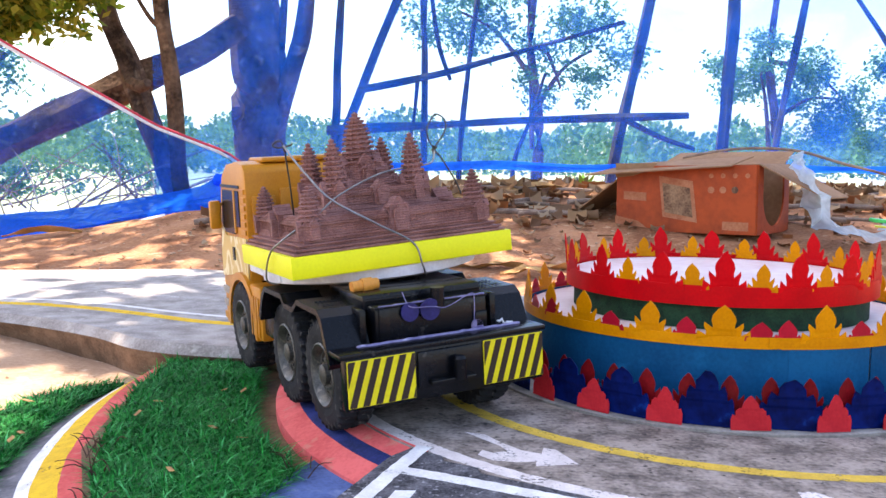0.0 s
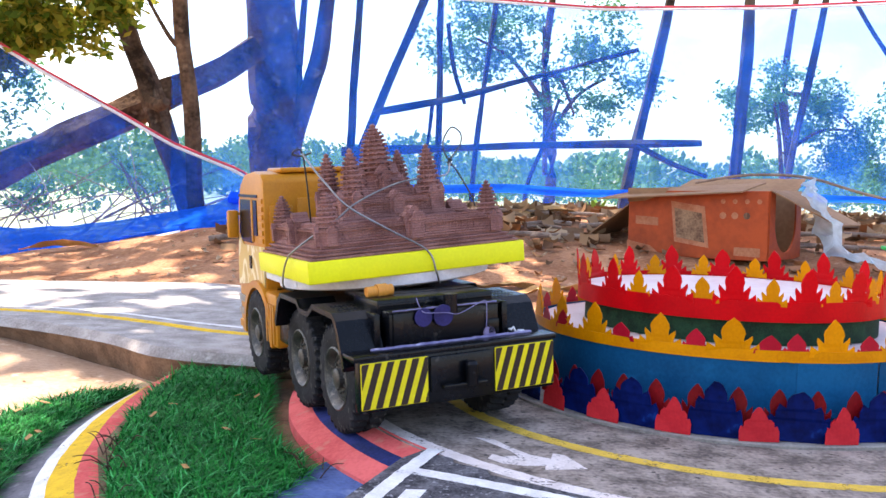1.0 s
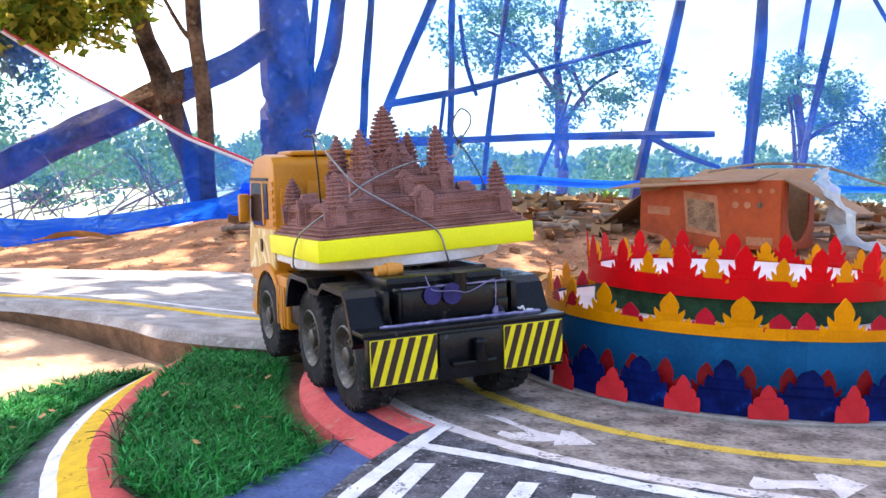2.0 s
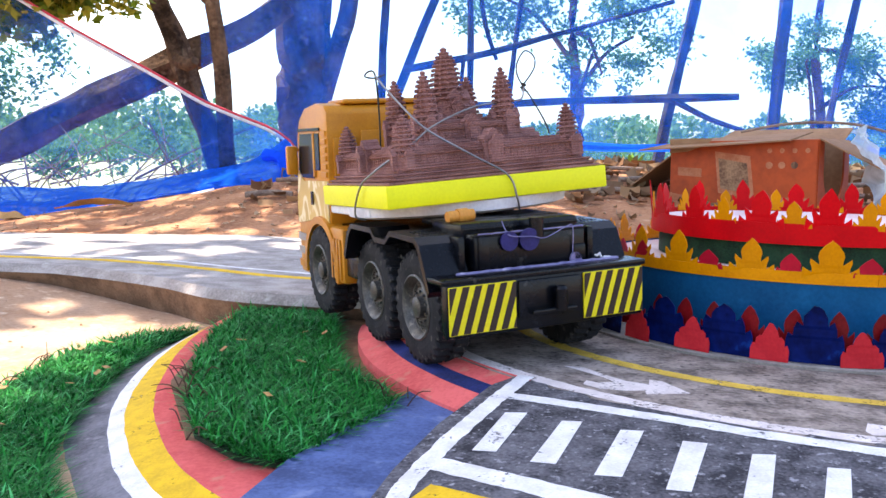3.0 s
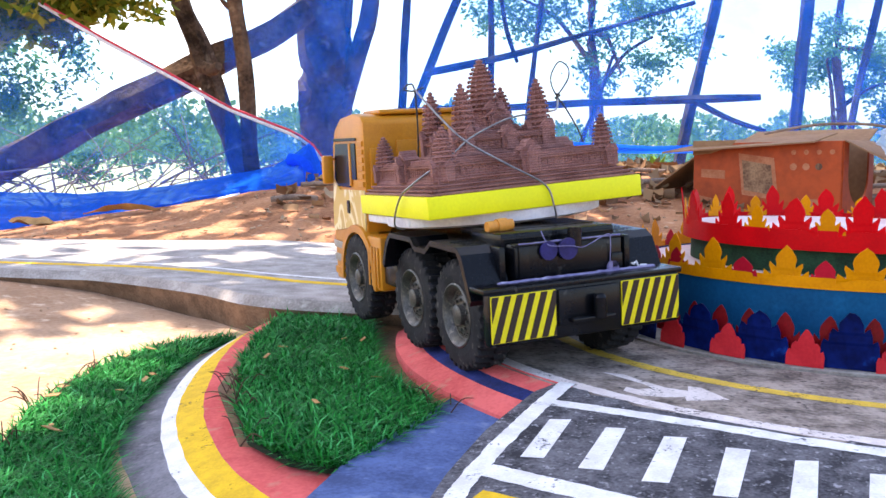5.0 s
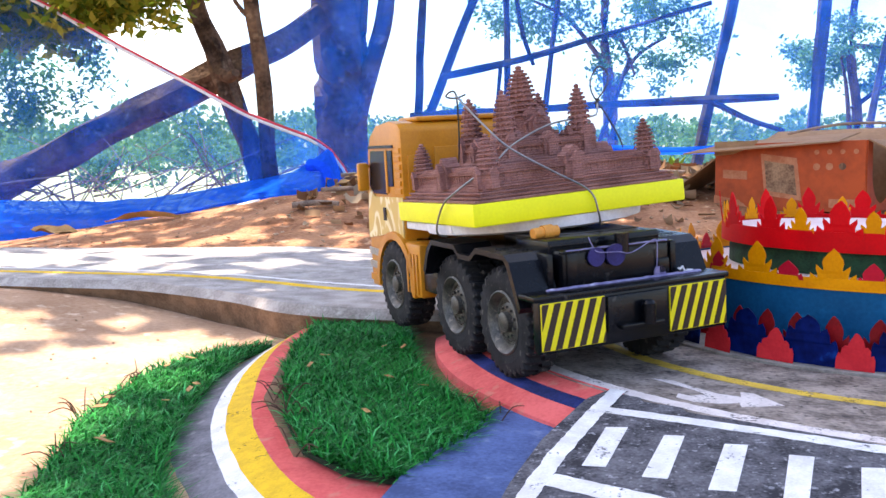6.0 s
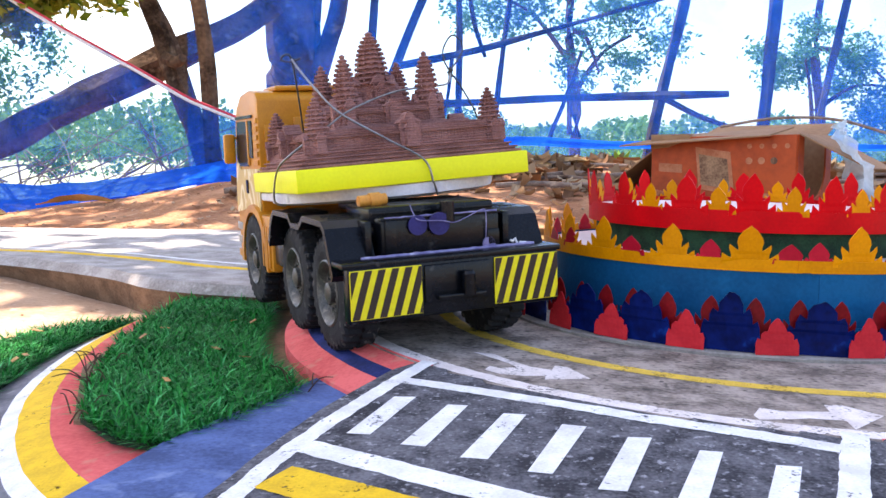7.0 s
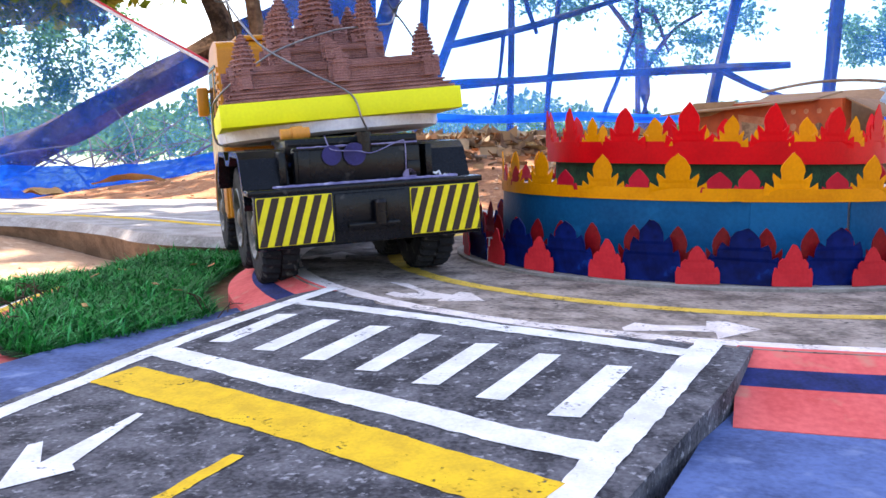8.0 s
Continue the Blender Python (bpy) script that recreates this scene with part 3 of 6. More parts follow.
PA = [(-0.34, 1.06), (-0.335, 0.913), (-0.308, 0.742), (-0.270, 0.605), (-0.230, 0.510), (-0.188, 0.468), (-0.150, 0.455), (-0.116, 0.52), (-0.090, 0.60), (-0.105, 0.640), (-0.147, 0.695), (-0.175, 0.79), (-0.198, 0.92), (-0.225, 1.04)]
grass_mat(PA, lambda x, y: -0.027 + 0.004 * noise.noise(Vector((x * 9, y * 9, 0))), 19000, "bright green plastic grass mat on the verge", 3)
PB = [(-0.395, 1.01), (-0.450, 0.965), (-0.485, 0.86), (-0.488, 0.75), (-0.475, 0.64), (-0.440, 0.52), (-0.41, 0.40), (-0.36, 0.30), (-0.26, 0.28), (-0.265, 0.38), (-0.325, 0.475), (-0.357, 0.555), (-0.382, 0.655), (-0.405, 0.80), (-0.41, 0.90)]
grass_mat(PB, lambda x, y: -0.050 + 0.004 * noise.noise(Vector((x * 9, y * 9, 5))), 15000, "bright green plastic grass strip outside the curved kerb", 4)
grass_mat([(0.40, 0.36), (0.47, 0.37), (0.49, 0.25), (0.42, 0.12), (0.345, 0.16), (0.355, 0.27)], lambda x, y: -0.028, 2500, "bright green plastic grass patch beside the ramp", 6)


# ---- tiered roundabout centrepiece ----
M_cardred = mat("red_card", (0.62, 0.004, 0.007), (0.48, 0.003, 0.006), 30, 0.40, 0.15, vary=0.16, spec=0.07, fine=12, depth=0.0006)
M_cardgold = mat("gold_card", (0.72, 0.265, 0.002), (0.58, 0.195, 0.002), 30, 0.40, 0.15, vary=0.14, spec=0.07, fine=12, depth=0.0006)
M_cardpink = mat("pink_red_card", (0.50, 0.010, 0.028), (0.38, 0.007, 0.02), 40, 0.40, 0.15, spec=0.09, vary=0.12, depth=0.0006)
M_cardcoral = mat("coral_card", (0.58, 0.028, 0.036), (0.46, 0.018, 0.026), 40, 0.45, 0.2, spec=0.09, vary=0.1, depth=0.0006)
M_cardnavy = mat("navy_painted_card", (0.0015, 0.012, 0.115), (0.0005, 0.003, 0.035), 28, 0.36, 0.3, c3=(0.002, 0.04, 0.22), fine=5, vary=0.2, depth=0.001, spec=0.07, cut=0.62)
M_carddark = mat("dark_red_card", (0.23, 0.006, 0.009), (0.14, 0.004, 0.006), 45, 0.35, 0.2, vary=0.2, spec=0.12, depth=0.0006)
M_cardblue = mat("teal_blue_card", (0.002, 0.095, 0.225), (0.0015, 0.06, 0.15), 14, 0.34, 0.35, c3=(0.004, 0.125, 0.28), fine=20, vary=0.08, depth=0.0014, spec=0.05)
M_green = mat("dark_green_felt", (0.012, 0.055, 0.022), (0.005, 0.022, 0.010), 60, 0.8, 0.6)
M_pinktop = mat("pink_white_top", (0.74, 0.60, 0.58), (0.64, 0.45, 0.42), 10, 0.5, 0.15)
M_plinth = mat("pale_plinth", (0.34, 0.31, 0.28), (0.20, 0.175, 0.16), 40, 0.85, 0.4)

CC = Vector((0.344, 0.924, 0.0))
CAKE = thing("roundabout_centrepiece", "round tiered centrepiece with red, gold and blue card leaves", "monument", m=Matrix.Translation(CC))
part("plinth", lathe(bmesh.new(), [(0.2725, -0.002), (0.2735, 0.0025), (0.2715, 0.0035)], 96), M_plinth, CAKE, "thin pale concrete plinth")
part("lower_drum", lathe(bmesh.new(), [(0.216, 0.0045), (0.216, 0.0745), (0.0, 0.0750)], 96), M_pinktop, CAKE, "pinkish white drum top", smooth=True)
part("upper_drum", lathe(bmesh.new(), [(0.165, 0.0752), (0.165, 0.1015), (0.163, 0.103)], 96), M_green, CAKE, "dark green drum", smooth=True)
part("top_disc", lathe(bmesh.new(), [(0.166, 0.1035), (0.166, 0.1155), (0.0, 0.1160)], 96), M_pinktop, CAKE, "pinkish white disc", smooth=True)


def band(name, r, z0, z1, material, a0=0, a1=360, thick=0.0012, label=""):
    bm = bmesh.new()
    n = max(2, int(128 * (a1 - a0) / 360))
    rows = []
    for i in range(n + 1):
        a = radians(a0 + (a1 - a0) * i / n)
        w = 0.0006 * noise.noise(Vector((i * 0.5, z0 * 50, r * 9)))
        rows.append([bm.verts.new((rr * math.cos(a), rr * math.sin(a), z)) for rr, z in ((r + w, z0), (r + w, z1), (r + w - thick, z1), (r + w - thick, z0))])
    for a, b in zip(rows, rows[1:]):
        for k in range(4):
            bm.faces.new((a[k], b[k], b[(k + 1) % 4], a[(k + 1) % 4]))
    bm.faces.new(rows[0][::-1])
    bm.faces.new(rows[-1])
    bmesh.ops.recalc_face_normals(bm, faces=bm.faces[:])
    return part(name, bm, material, CAKE, label, smooth=True)


band("blue_band", 0.2225, 0.006, 0.0755, M_cardblue, -425, -87, label="glossy teal blue card band")
band("blue_band", 0.2232, 0.006, 0.0755, M_cardblue, -88, -66, label="patched overlap of the teal card")
band("gold_band", 0.2242, 0.0690, 0.0800, M_cardgold, -450, -92)
band("gold_band", 0.2250, 0.0695, 0.0802, M_cardgold, -93, -90 + 0.1)
band("red_band", 0.1745, 0.1000, 0.1205, M_cardred)

from mathutils.geometry import tessellate_polygon

FLAME = [(0.50, 0.0), (0.50, 0.07), (0.475, 0.30), (0.41, 0.24), (0.32, 0.17), (0.325, 0.28), (0.36, 0.41), (0.35, 0.52), (0.28, 0.44), (0.20, 0.36), (0.20, 0.46), (0.225, 0.58), (0.205, 0.70), (0.12, 0.86), (0.03, 0.97)]
TONGUE = [(0.50, 0.0), (0.50, 0.30), (0.45, 0.45), (0.38, 0.42), (0.37, 0.56), (0.28, 0.66), (0.23, 0.63), (0.17, 0.81), (0.05, 0.98)]
BUSH = [(0.46, 0.0), (0.50, 0.26), (0.485, 0.42), (0.45, 0.53), (0.37, 0.48), (0.36, 0.61), (0.31, 0.74), (0.21, 0.67), (0.20, 0.81), (0.13, 0.92), (0.04, 0.985)]
FANG = [(0.50, 0.0), (0.48, 0.18), (0.42, 0.34), (0.32, 0.24), (0.34, 0.50), (0.27, 0.66), (0.14, 0.84)]


def leaf_mesh(name, half, w, h, material):
    """A card leaf cut to a flame, standing on its base."""
    rnd = random.Random(name + str(w))
    left = [(-u * w, v * h * rnd.uniform(0.97, 1.03)) for u, v in half]
    right = [(u * w, v * h * rnd.uniform(0.97, 1.03)) for u, v in half]
    pts = right + [(0.004 * w, h)] + left[::-1]
    bm = bmesh.new()

    def place(u, v, t):
        return Vector((t - u * u / 0.42, u, v))
    a = [bm.verts.new(place(u, v, 0)) for u, v in pts]
    c = [bm.verts.new(place(u, v, 0.0011)) for u, v in pts]
    for i, j, k in tessellate_polygon([[Vector((u, v, 0)) for u, v in pts]]):
        bm.faces.new((a[i], a[j], a[k]))
        bm.faces.new((c[k], c[j], c[i]))
    for i in range(len(pts)):
        j = (i + 1) % len(pts)
        bm.faces.new((a[i], a[j], c[j], c[i]))
    bmesh.ops.recalc_face_normals(bm, faces=bm.faces[:])
    return done(name, bm, material)


STORE = {}


def leaf(name, half, w, h, material, r, ang, z, lean=0.0, flip=False):
    key = (name, w, h)
    m = pose(0, 0, 0, 0, 0, ang) @ Matrix.Translation((r, 0, z)) @ pose(0, 0, 0, 0, lean, random.uniform(-4, 4)) @ pose(0, 0, 0, random.uniform(-2.5, 2.5) + (180 if flip else 0))
    if key not in STORE:
        o = leaf_mesh(name, half, w, h, material)
        o.parent, o.matrix_basis = CAKE, m
        STORE[key] = o
        return o
    return share(name, STORE[key], CAKE, m)


# leaf rows, by angle round the centre
gold_at = [-141, -121.2, -103.5, -79.4, -60.3]
gold_at += [-60.3 + 18.9 * k for k in range(1, 15)]
pink_at = [-154.5, -132, -112.3, -94.8, -88.5, -68.8] + [-51 + 18.9 * k for k in range(14)]
for i, a in enumerate(gold_at):
    leaf("gold_leaf", FLAME, (0.047, 0.043, 0.050)[i % 3], (0.0365, 0.0345, 0.036)[i % 3], M_cardgold, 0.2230, a, 0.0745, random.uniform(-3, 7))
for i, a in enumerate(pink_at):
    leaf("pink_leaf", FANG, (0.027, 0.031)[i % 2], (0.0205, 0.0185)[i % 2], M_cardpink, 0.2226, a, 0.0760, random.uniform(-3, 4))
red_at = [-148.4, -123.5, -103.0, -79.0, -58.3] + [-58.3 + 22.5 * k for k in range(1, 12)]
dim_at = [-136.5, -113.1, -91.0, -68.7, -49.8] + [-49.8 + 22.5 * k for k in range(1, 11)]
for i, a in enumerate(red_at):
    leaf("red_leaf", FLAME, (0.040, 0.046, 0.043)[i % 3], (0.0395, 0.037, 0.041)[i % 3], M_cardred, 0.1733, a, 0.1150, random.uniform(-2, 6))
for i, a in enumerate(dim_at):
    leaf("small_gold_leaf", FLAME, (0.030, 0.033)[i % 2], (0.028, 0.0265)[i % 2], M_cardgold, 0.1728, a, 0.1160, random.uniform(-3, 4))
navy_at = [-166, -149.4 - 5, -136.6, -123.4, -106.6, -90.7, -74.2] + [-58 + 16.2 * k for k in range(15)]
coral_at = [-160, -143, -129.6, -114.5, -98.3, -82.6, -68.3] + [-50 + 16.2 * k for k in range(15)]
for i, a in enumerate(navy_at):
    leaf("navy_leaf", BUSH, (0.054, 0.049, 0.058)[i % 3], (0.0475, 0.051, 0.046)[i % 3], M_cardnavy, 0.2640, a, 0.0040, random.uniform(-4, 6))
for i, a in enumerate(coral_at):
    leaf("coral_leaf", TONGUE, (0.035, 0.0325)[i % 2], (0.0315, 0.034)[i % 2], M_cardcoral, 0.2690, a, 0.0040, random.uniform(-3, 4))
for a in coral_at:
    for s in (-1, 1):
        leaf("dark_red_leaf", FLAME, 0.036, 0.0360, M_carddark, 0.2560, a + s * random.uniform(3.4, 4.4), 0.0140, random.uniform(-3, 3))
for k in range(22):
    leaf("blue_tooth", FLAME, 0.050, 0.0160, M_cardblue, 0.2245, -165.5 + 16.3 * k, 0.0205, 0, flip=True)


# ---- toy truck ----
M_orange = mat("ochre_plastic", (0.54, 0.215, 0.013), (0.43, 0.16, 0.010), 22, 0.38, 0.08, fine=20, depth=0.0004)
M_orange_d = mat("orange_peg", (0.72, 0.30, 0.05), None, 40, 0.4, 0.05)
M_black = mat("black_plastic", (0.006, 0.007, 0.010), (0.002, 0.0025, 0.004), 26, 0.27, 0.45, c3=(0.075, 0.07, 0.066), fine=12, depth=0.0010, spec=0.20, cut=0.655)
M_rubber = mat("worn_tyre_rubber", (0.021, 0.022, 0.026), (0.007, 0.008, 0.010), 50, 0.75, 0.4, c3=(0.10, 0.093, 0.086), fine=9, depth=0.0008, spec=0.15)
M_rim = mat("dusty_grey_rim", (0.11, 0.108, 0.10), (0.045, 0.043, 0.04), 90, 0.45, 0.3, metal=0.35, c3=(0.19, 0.17, 0.14), depth=0.0005)
M_glass = mat("dark_window", (0.010, 0.012, 0.02), (0.006, 0.007, 0.010), 20, 0.22, 0.0, spec=0.15)
M_purple = mat("purple_glue", (0.27, 0.25, 0.43), (0.12, 0.105, 0.24), 60, 0.3, 0.4, c3=(0.46, 0.43, 0.60), depth=0.001)
M_lens = mat("violet_lens", (0.030, 0.028, 0.13), (0.018, 0.016, 0.075), 60, 0.35, 0.1, spec=0.12)
M_hazy = mat("hazard_yellow", (0.80, 0.68, 0.012), (0.70, 0.58, 0.012), 30, 0.4, 0.05)
M_hazb = mat("hazard_black", (0.035, 0.02, 0.014), None, 30, 0.45, 0.05)
M_foam = mat("white_foam", (0.72, 0.72, 0.76), (0.55, 0.54, 0.60), 40, 0.7, 0.3, depth=0.0006)
M_silver = mat("silver_trim", (0.42, 0.40, 0.38), (0.26, 0.25, 0.23), 50, 0.4, 0.1, metal=0.5)


def camo():
    m = bpy.data.materials.new("floral_vinyl")
    n, l, b = nodes_of(m)
    tc, ns, r = n.new("ShaderNodeTexCoord"), n.new("ShaderNodeTexNoise"), n.new("ShaderNodeValToRGB")
    ns.inputs["Scale"].default_value, ns.inputs["Detail"].default_value, ns.inputs["Distortion"].default_value = 15, 1.0, 2.2
    l.new(tc.outputs["Object"], ns.inputs["Vector"])
    e = r.color_ramp.elements
    e[0].position, e[0].color = 0.47, (0.54, 0.36, 0.08, 1)
    e[1].position, e[1].color = 0.52, (0.74, 0.65, 0.42, 1)
    k = e.new(0.60)
    k.color = (0.70, 0.60, 0.34, 1)
    k = e.new(0.63)
    k.color = (0.46, 0.29, 0.06, 1)
    l.new(ns.outputs["Fac"], r.inputs["Fac"])
    l.new(r.outputs["Color"], b.inputs["Base Color"])
    b.inputs["Roughness"].default_value = 0.35
    return m


M_camo = camo()
TRUCK_M = Matrix.Translation((0.0375, 0.649, 0.0060)) @ pose(0, 0, 0, 0, 0, 28.6) @ pose(0, 0, 0, 0, -3.4, 0)
TRUCK = thing("toy_truck", "ochre six-wheeled toy truck with black chassis, parked on the ring", "toy truck", m=TRUCK_M)


def side_profile(name, pts, x0, x1, material, bevel=0.0, label="", parent=None, smooth=False):
    """A profile in (y, z), extruded from x0 to x1."""
    bm = bmesh.new()
    extrude_outline(bm, pts, x1 - x0, lambda u, v, w: Vector((x0 + w, u, v)))
    if bevel:
        bmesh.ops.bevel(bm, geom=bm.edges[:], offset=bevel, segments=2, affect="EDGES", profile=0.6)
    bmesh.ops.recalc_face_normals(bm, faces=bm.faces[:])
    return part(name, bm, material, parent or TRUCK, label, smooth)


WHEEL_Y, WR, WZ = (0.084, 0.192, 0.366), 0.0525, 0.0425
arch = [(0.366 + 0.057 * math.cos(radians(a)), WZ + 0.057 * math.sin(radians(a))) for a in range(170, 9, -20)]
cabp = [(0.335, 0.098), (0.335, 0.226), (0.345, 0.234), (0.375, 0.238), (0.42, 0.234), (0.445, 0.220), (0.456, 0.200), (0.463, 0.13), (0.465, 0.030), (0.420, 0.030)]
cab = side_profile("cab", cabp + [p for p in arch[::-1] if p[0] > 0.335], -0.083, 0.083, M_orange, 0.0028, "ochre plastic cab", smooth=True)
for s in (-1, 1):
    xo = s * 0.0833
    side_profile("window", [(0.388, 0.150), (0.388, 0.203), (0.440, 0.203), (0.450, 0.160), (0.434, 0.150)], xo, xo + s * 0.0012, M_glass, 0, "dark side window", cab)
    side_profile("window", [(0.364, 0.160), (0.364, 0.203), (0.380, 0.203), (0.380, 0.160)], xo, xo + s * 0.0012, M_glass, 0, "dark side window", cab)
    side_profile("window_trim", [(0.360, 0.206), (0.360, 0.2095), (0.447, 0.2095), (0.448, 0.206)], xo, xo + s * 0.0016, M_black, 0, "black trim", cab)
    side_profile("window_post", [(0.3812, 0.152), (0.3812, 0.204), (0.3868, 0.204), (0.3868, 0.152)], xo, xo + s * 0.002, M_orange, 0.0004, "", cab)
    for k in range(6):
        z = 0.152 + 0.0095 * k
        side_profile("vent_rib", [(0.338, z), (0.338, z + 0.006), (0.357, z + 0.006), (0.357, z)], xo - s * 0.001, xo + s * 0.0018, M_orange, 0.0006, "", cab)
    side_profile("door_cover", [(0.338, 0.100), (0.337, 0.148), (0.385, 0.147), (0.430, 0.146), (0.452, 0.157), (0.461, 0.120), (0.462, 0.092), (0.420, 0.097), (0.39, 0.102)], xo, xo + s * 0.0014, M_camo, 0, "pale yellow floral vinyl cover", cab)
    side_profile("door_handle", [(0.392, 0.118), (0.392, 0.134), (0.400, 0.134), (0.400, 0.118)], xo + s * 0.0012, xo + s * 0.003, M_black, 0.0004, "black handle recess", cab)
    for k in range(3):
        side_profile("step_trim", [(0.424, 0.036 + 0.017 * k), (0.424, 0.045 + 0.017 * k), (0.464, 0.046 + 0.017 * k), (0.464, 0.037 + 0.017 * k)], xo, xo + s * 0.002, M_silver if k else M_orange, 0.0005, "", cab)
    fl = [(0.366 + r * math.cos(radians(a)), WZ + r * math.sin(radians(a))) for r, rng in ((0.0555, range(-8, 189, 14)), (0.064, range(188, -9, -14))) for a in rng]
    side_profile("wheel_arch", fl, s * 0.070, s * 0.089, M_orange, 0.0008, "", cab, smooth=True)
    b = bmesh.new()
    cube(b, (s * 0.072, 0.309, 0.066), (0.030, 0.046, 0.062), 0.0035)
    for k in range(4):
        cube(b, (s * 0.0875, 0.294 + 0.0095 * k, 0.062), (0.003, 0.005, 0.046), 0.0008)
    part("side_tank", b, M_orange, TRUCK, "ribbed ochre side tank", smooth=True)
    b = bmesh.new()
    cube(b, (s * 0.072, 0.262, 0.058), (0.026, 0.040, 0.026), 0.002)
    part("battery_box", b, M_black, TRUCK, smooth=True)
    b = bmesh.new()
    cube(b, (s * 0.093, 0.449, 0.171), (0.014, 0.010, 0.036), 0.003)
    cube(b, (s * 0.086, 0.450, 0.184), (0.016, 0.005, 0.004), 0.001)
    part("mirror", b, M_orange, cab, "ochre door mirror", smooth=True)
# rear wall of the cab with its panels and roof step
for x0, x1, z0, z1 in ((-0.076, -0.048, 0.112, 0.197), (-0.042, 0.042, 0.112, 0.205), (0.048, 0.076, 0.112, 0.197)):
    b = bmesh.new()
    cube(b, ((x0 + x1) / 2, 0.3345, (z0 + z1) / 2), (x1 - x0, 0.004, z1 - z0), 0.0012)
    part("rear_panel", b, M_orange, cab, smooth=True)
for k in range(5):
    b = bmesh.new()
    cube(b, (0.0, 0.3322, 0.150 + 0.005 * k), (0.05, 0.0016, 0.0024), 0.0004)
    part("rear_slot", b, M_orange, cab)
b = bmesh.new()
cube(b, (0.0, 0.372, 0.2385), (0.118, 0.060, 0.006), 0.0028)
part("roof_panel", b, M_orange, cab, smooth=True)
b = bmesh.new()
cube(b, (0.0, 0.4655, 0.168), (0.140, 0.003, 0.052), 0.001)
part("windscreen", b, M_glass, cab, "dark windscreen")

# chassis
b = bmesh.new()
for s in (-1, 1):
    cube(b, (s * 0.030, 0.185, 0.062), (0.012, 0.34, 0.026), 0.0015)
cube(b, (0.0, 0.06, 0.062), (0.06, 0.012, 0.022), 0.001)
cube(b, (0.0, 0.27, 0.062), (0.06, 0.012, 0.022), 0.001)
cube(b, (0.0, 0.185, 0.088), (0.112, 0.30, 0.028), 0.003)
part("chassis", b, M_black, TRUCK, "black plastic chassis", smooth=True)
for y in WHEEL_Y:
    part("axle", tube(bmesh.new(), (-0.075, y, WZ), (0.075, y, WZ), 0.006), M_black, TRUCK)
b = bmesh.new()
cube(b, (-0.002, 0.050, 0.0945), (0.112, 0.052, 0.033), 0.0022)
cube(b, (-0.002, 0.072, 0.1120), (0.120, 0.060, 0.014), 0.0022)
rear_box = part("rear_box", b, M_black, TRUCK, "scuffed black rear box", smooth=True)
for nm, c, s in (("box_lid", (-0.002, 0.100, 0.1165), (0.116, 0.060, 0.006)), ("ledge", (-0.002, 0.0262, 0.1098), (0.114, 0.007, 0.0030)), ("bracket", (-0.067, 0.045, 0.092), (0.006, 0.03, 0.034)), ("bracket", (0.064, 0.045, 0.092), (0.006, 0.03, 0.034)), ("clamp", (-0.050, 0.0245, 0.095), (0.010, 0.006, 0.028)), ("clamp", (0.047, 0.0245, 0.088), (0.012, 0.006, 0.014)), ("lid_rib", (-0.002, 0.0415, 0.1140), (0.116, 0.003, 0.0035))):
    b = bmesh.new()
    cube(b, c, s, 0.001)
    part(nm, b, M_black, rear_box, smooth=True)
part("pin_socket", tube(bmesh.new(), (0.004, 0.025, 0.104), (0.004, 0.025, 0.122), 0.0065, seg=16), M_black, rear_box, smooth=True)
b = bmesh.new()
cube(b, (0.0, 0.130, 0.1245), (0.056, 0.050, 0.006), 0.001)
cube(b, (0.004, 0.118, 0.133), (0.034, 0.034, 0.014), 0.0016)
cube(b, (0.022, 0.120, 0.1295), (0.02, 0.02, 0.005), 0.001)
part("coupling_plate", b, M_black, TRUCK, "black coupling plate", smooth=True)
b = bmesh.new()
tube(b, (-0.060, 0.072, 0.1230), (-0.034, 0.072, 0.1240), 0.0052, seg=18)
tube(b, (-0.050, 0.072, 0.1234), (-0.040, 0.072, 0.1238), 0.0066, seg=18)
part("orange_peg", b, M_orange_d, TRUCK, "small orange plastic peg", smooth=True)
fpts = [(0.024, 0.066), (0.042, 0.104), (0.052, 0.110), (0.108, 0.111), (0.122, 0.102), (0.148, 0.102), (0.158, 0.110), (0.214, 0.110), (0.228, 0.100), (0.240, 0.076)]
for s in (-1, 1):
    b = bmesh.new()
    inner = [(y + (0.004 if i < 2 else (-0.004 if i > 7 else 0)), z - 0.005) for i, (y, z) in enumerate(fpts)]
    extrude_outline(b, fpts + inner[::-1], 0.040, lambda u, v, w: Vector((s * (0.062 + w), u, v)))
    bmesh.ops.recalc_face_normals(b, faces=b.faces[:])
    guard = part("mudguard", b, M_black, TRUCK, "black double mudguard" if s < 0 else "black double mudguard with a torn corner")
    b = bmesh.new()
    for k in range(12):
        for j in range(2):
            cube(b, (s * (0.070 + 0.004 * (k % 6)), 0.060 + 0.02 * j + 0.006 * (k // 6), 0.1112), (0.002, 0.002, 0.0008))
    part("grip_studs", b, M_black, guard)
# wheels


def wheel(y, s):
    w = part("wheel", tube(bmesh.new(), (0, 0, -0.010), (0, 0, 0.010), 0.020, seg=24), M_black, TRUCK)
    w.matrix_basis = Matrix.Translation((s * 0.072, y, WZ)) @ pose(0, 0, 0, 0, 90 * s, 0) @ Matrix.Diagonal((1.10, 1.10, 1.0, 1))
    return w


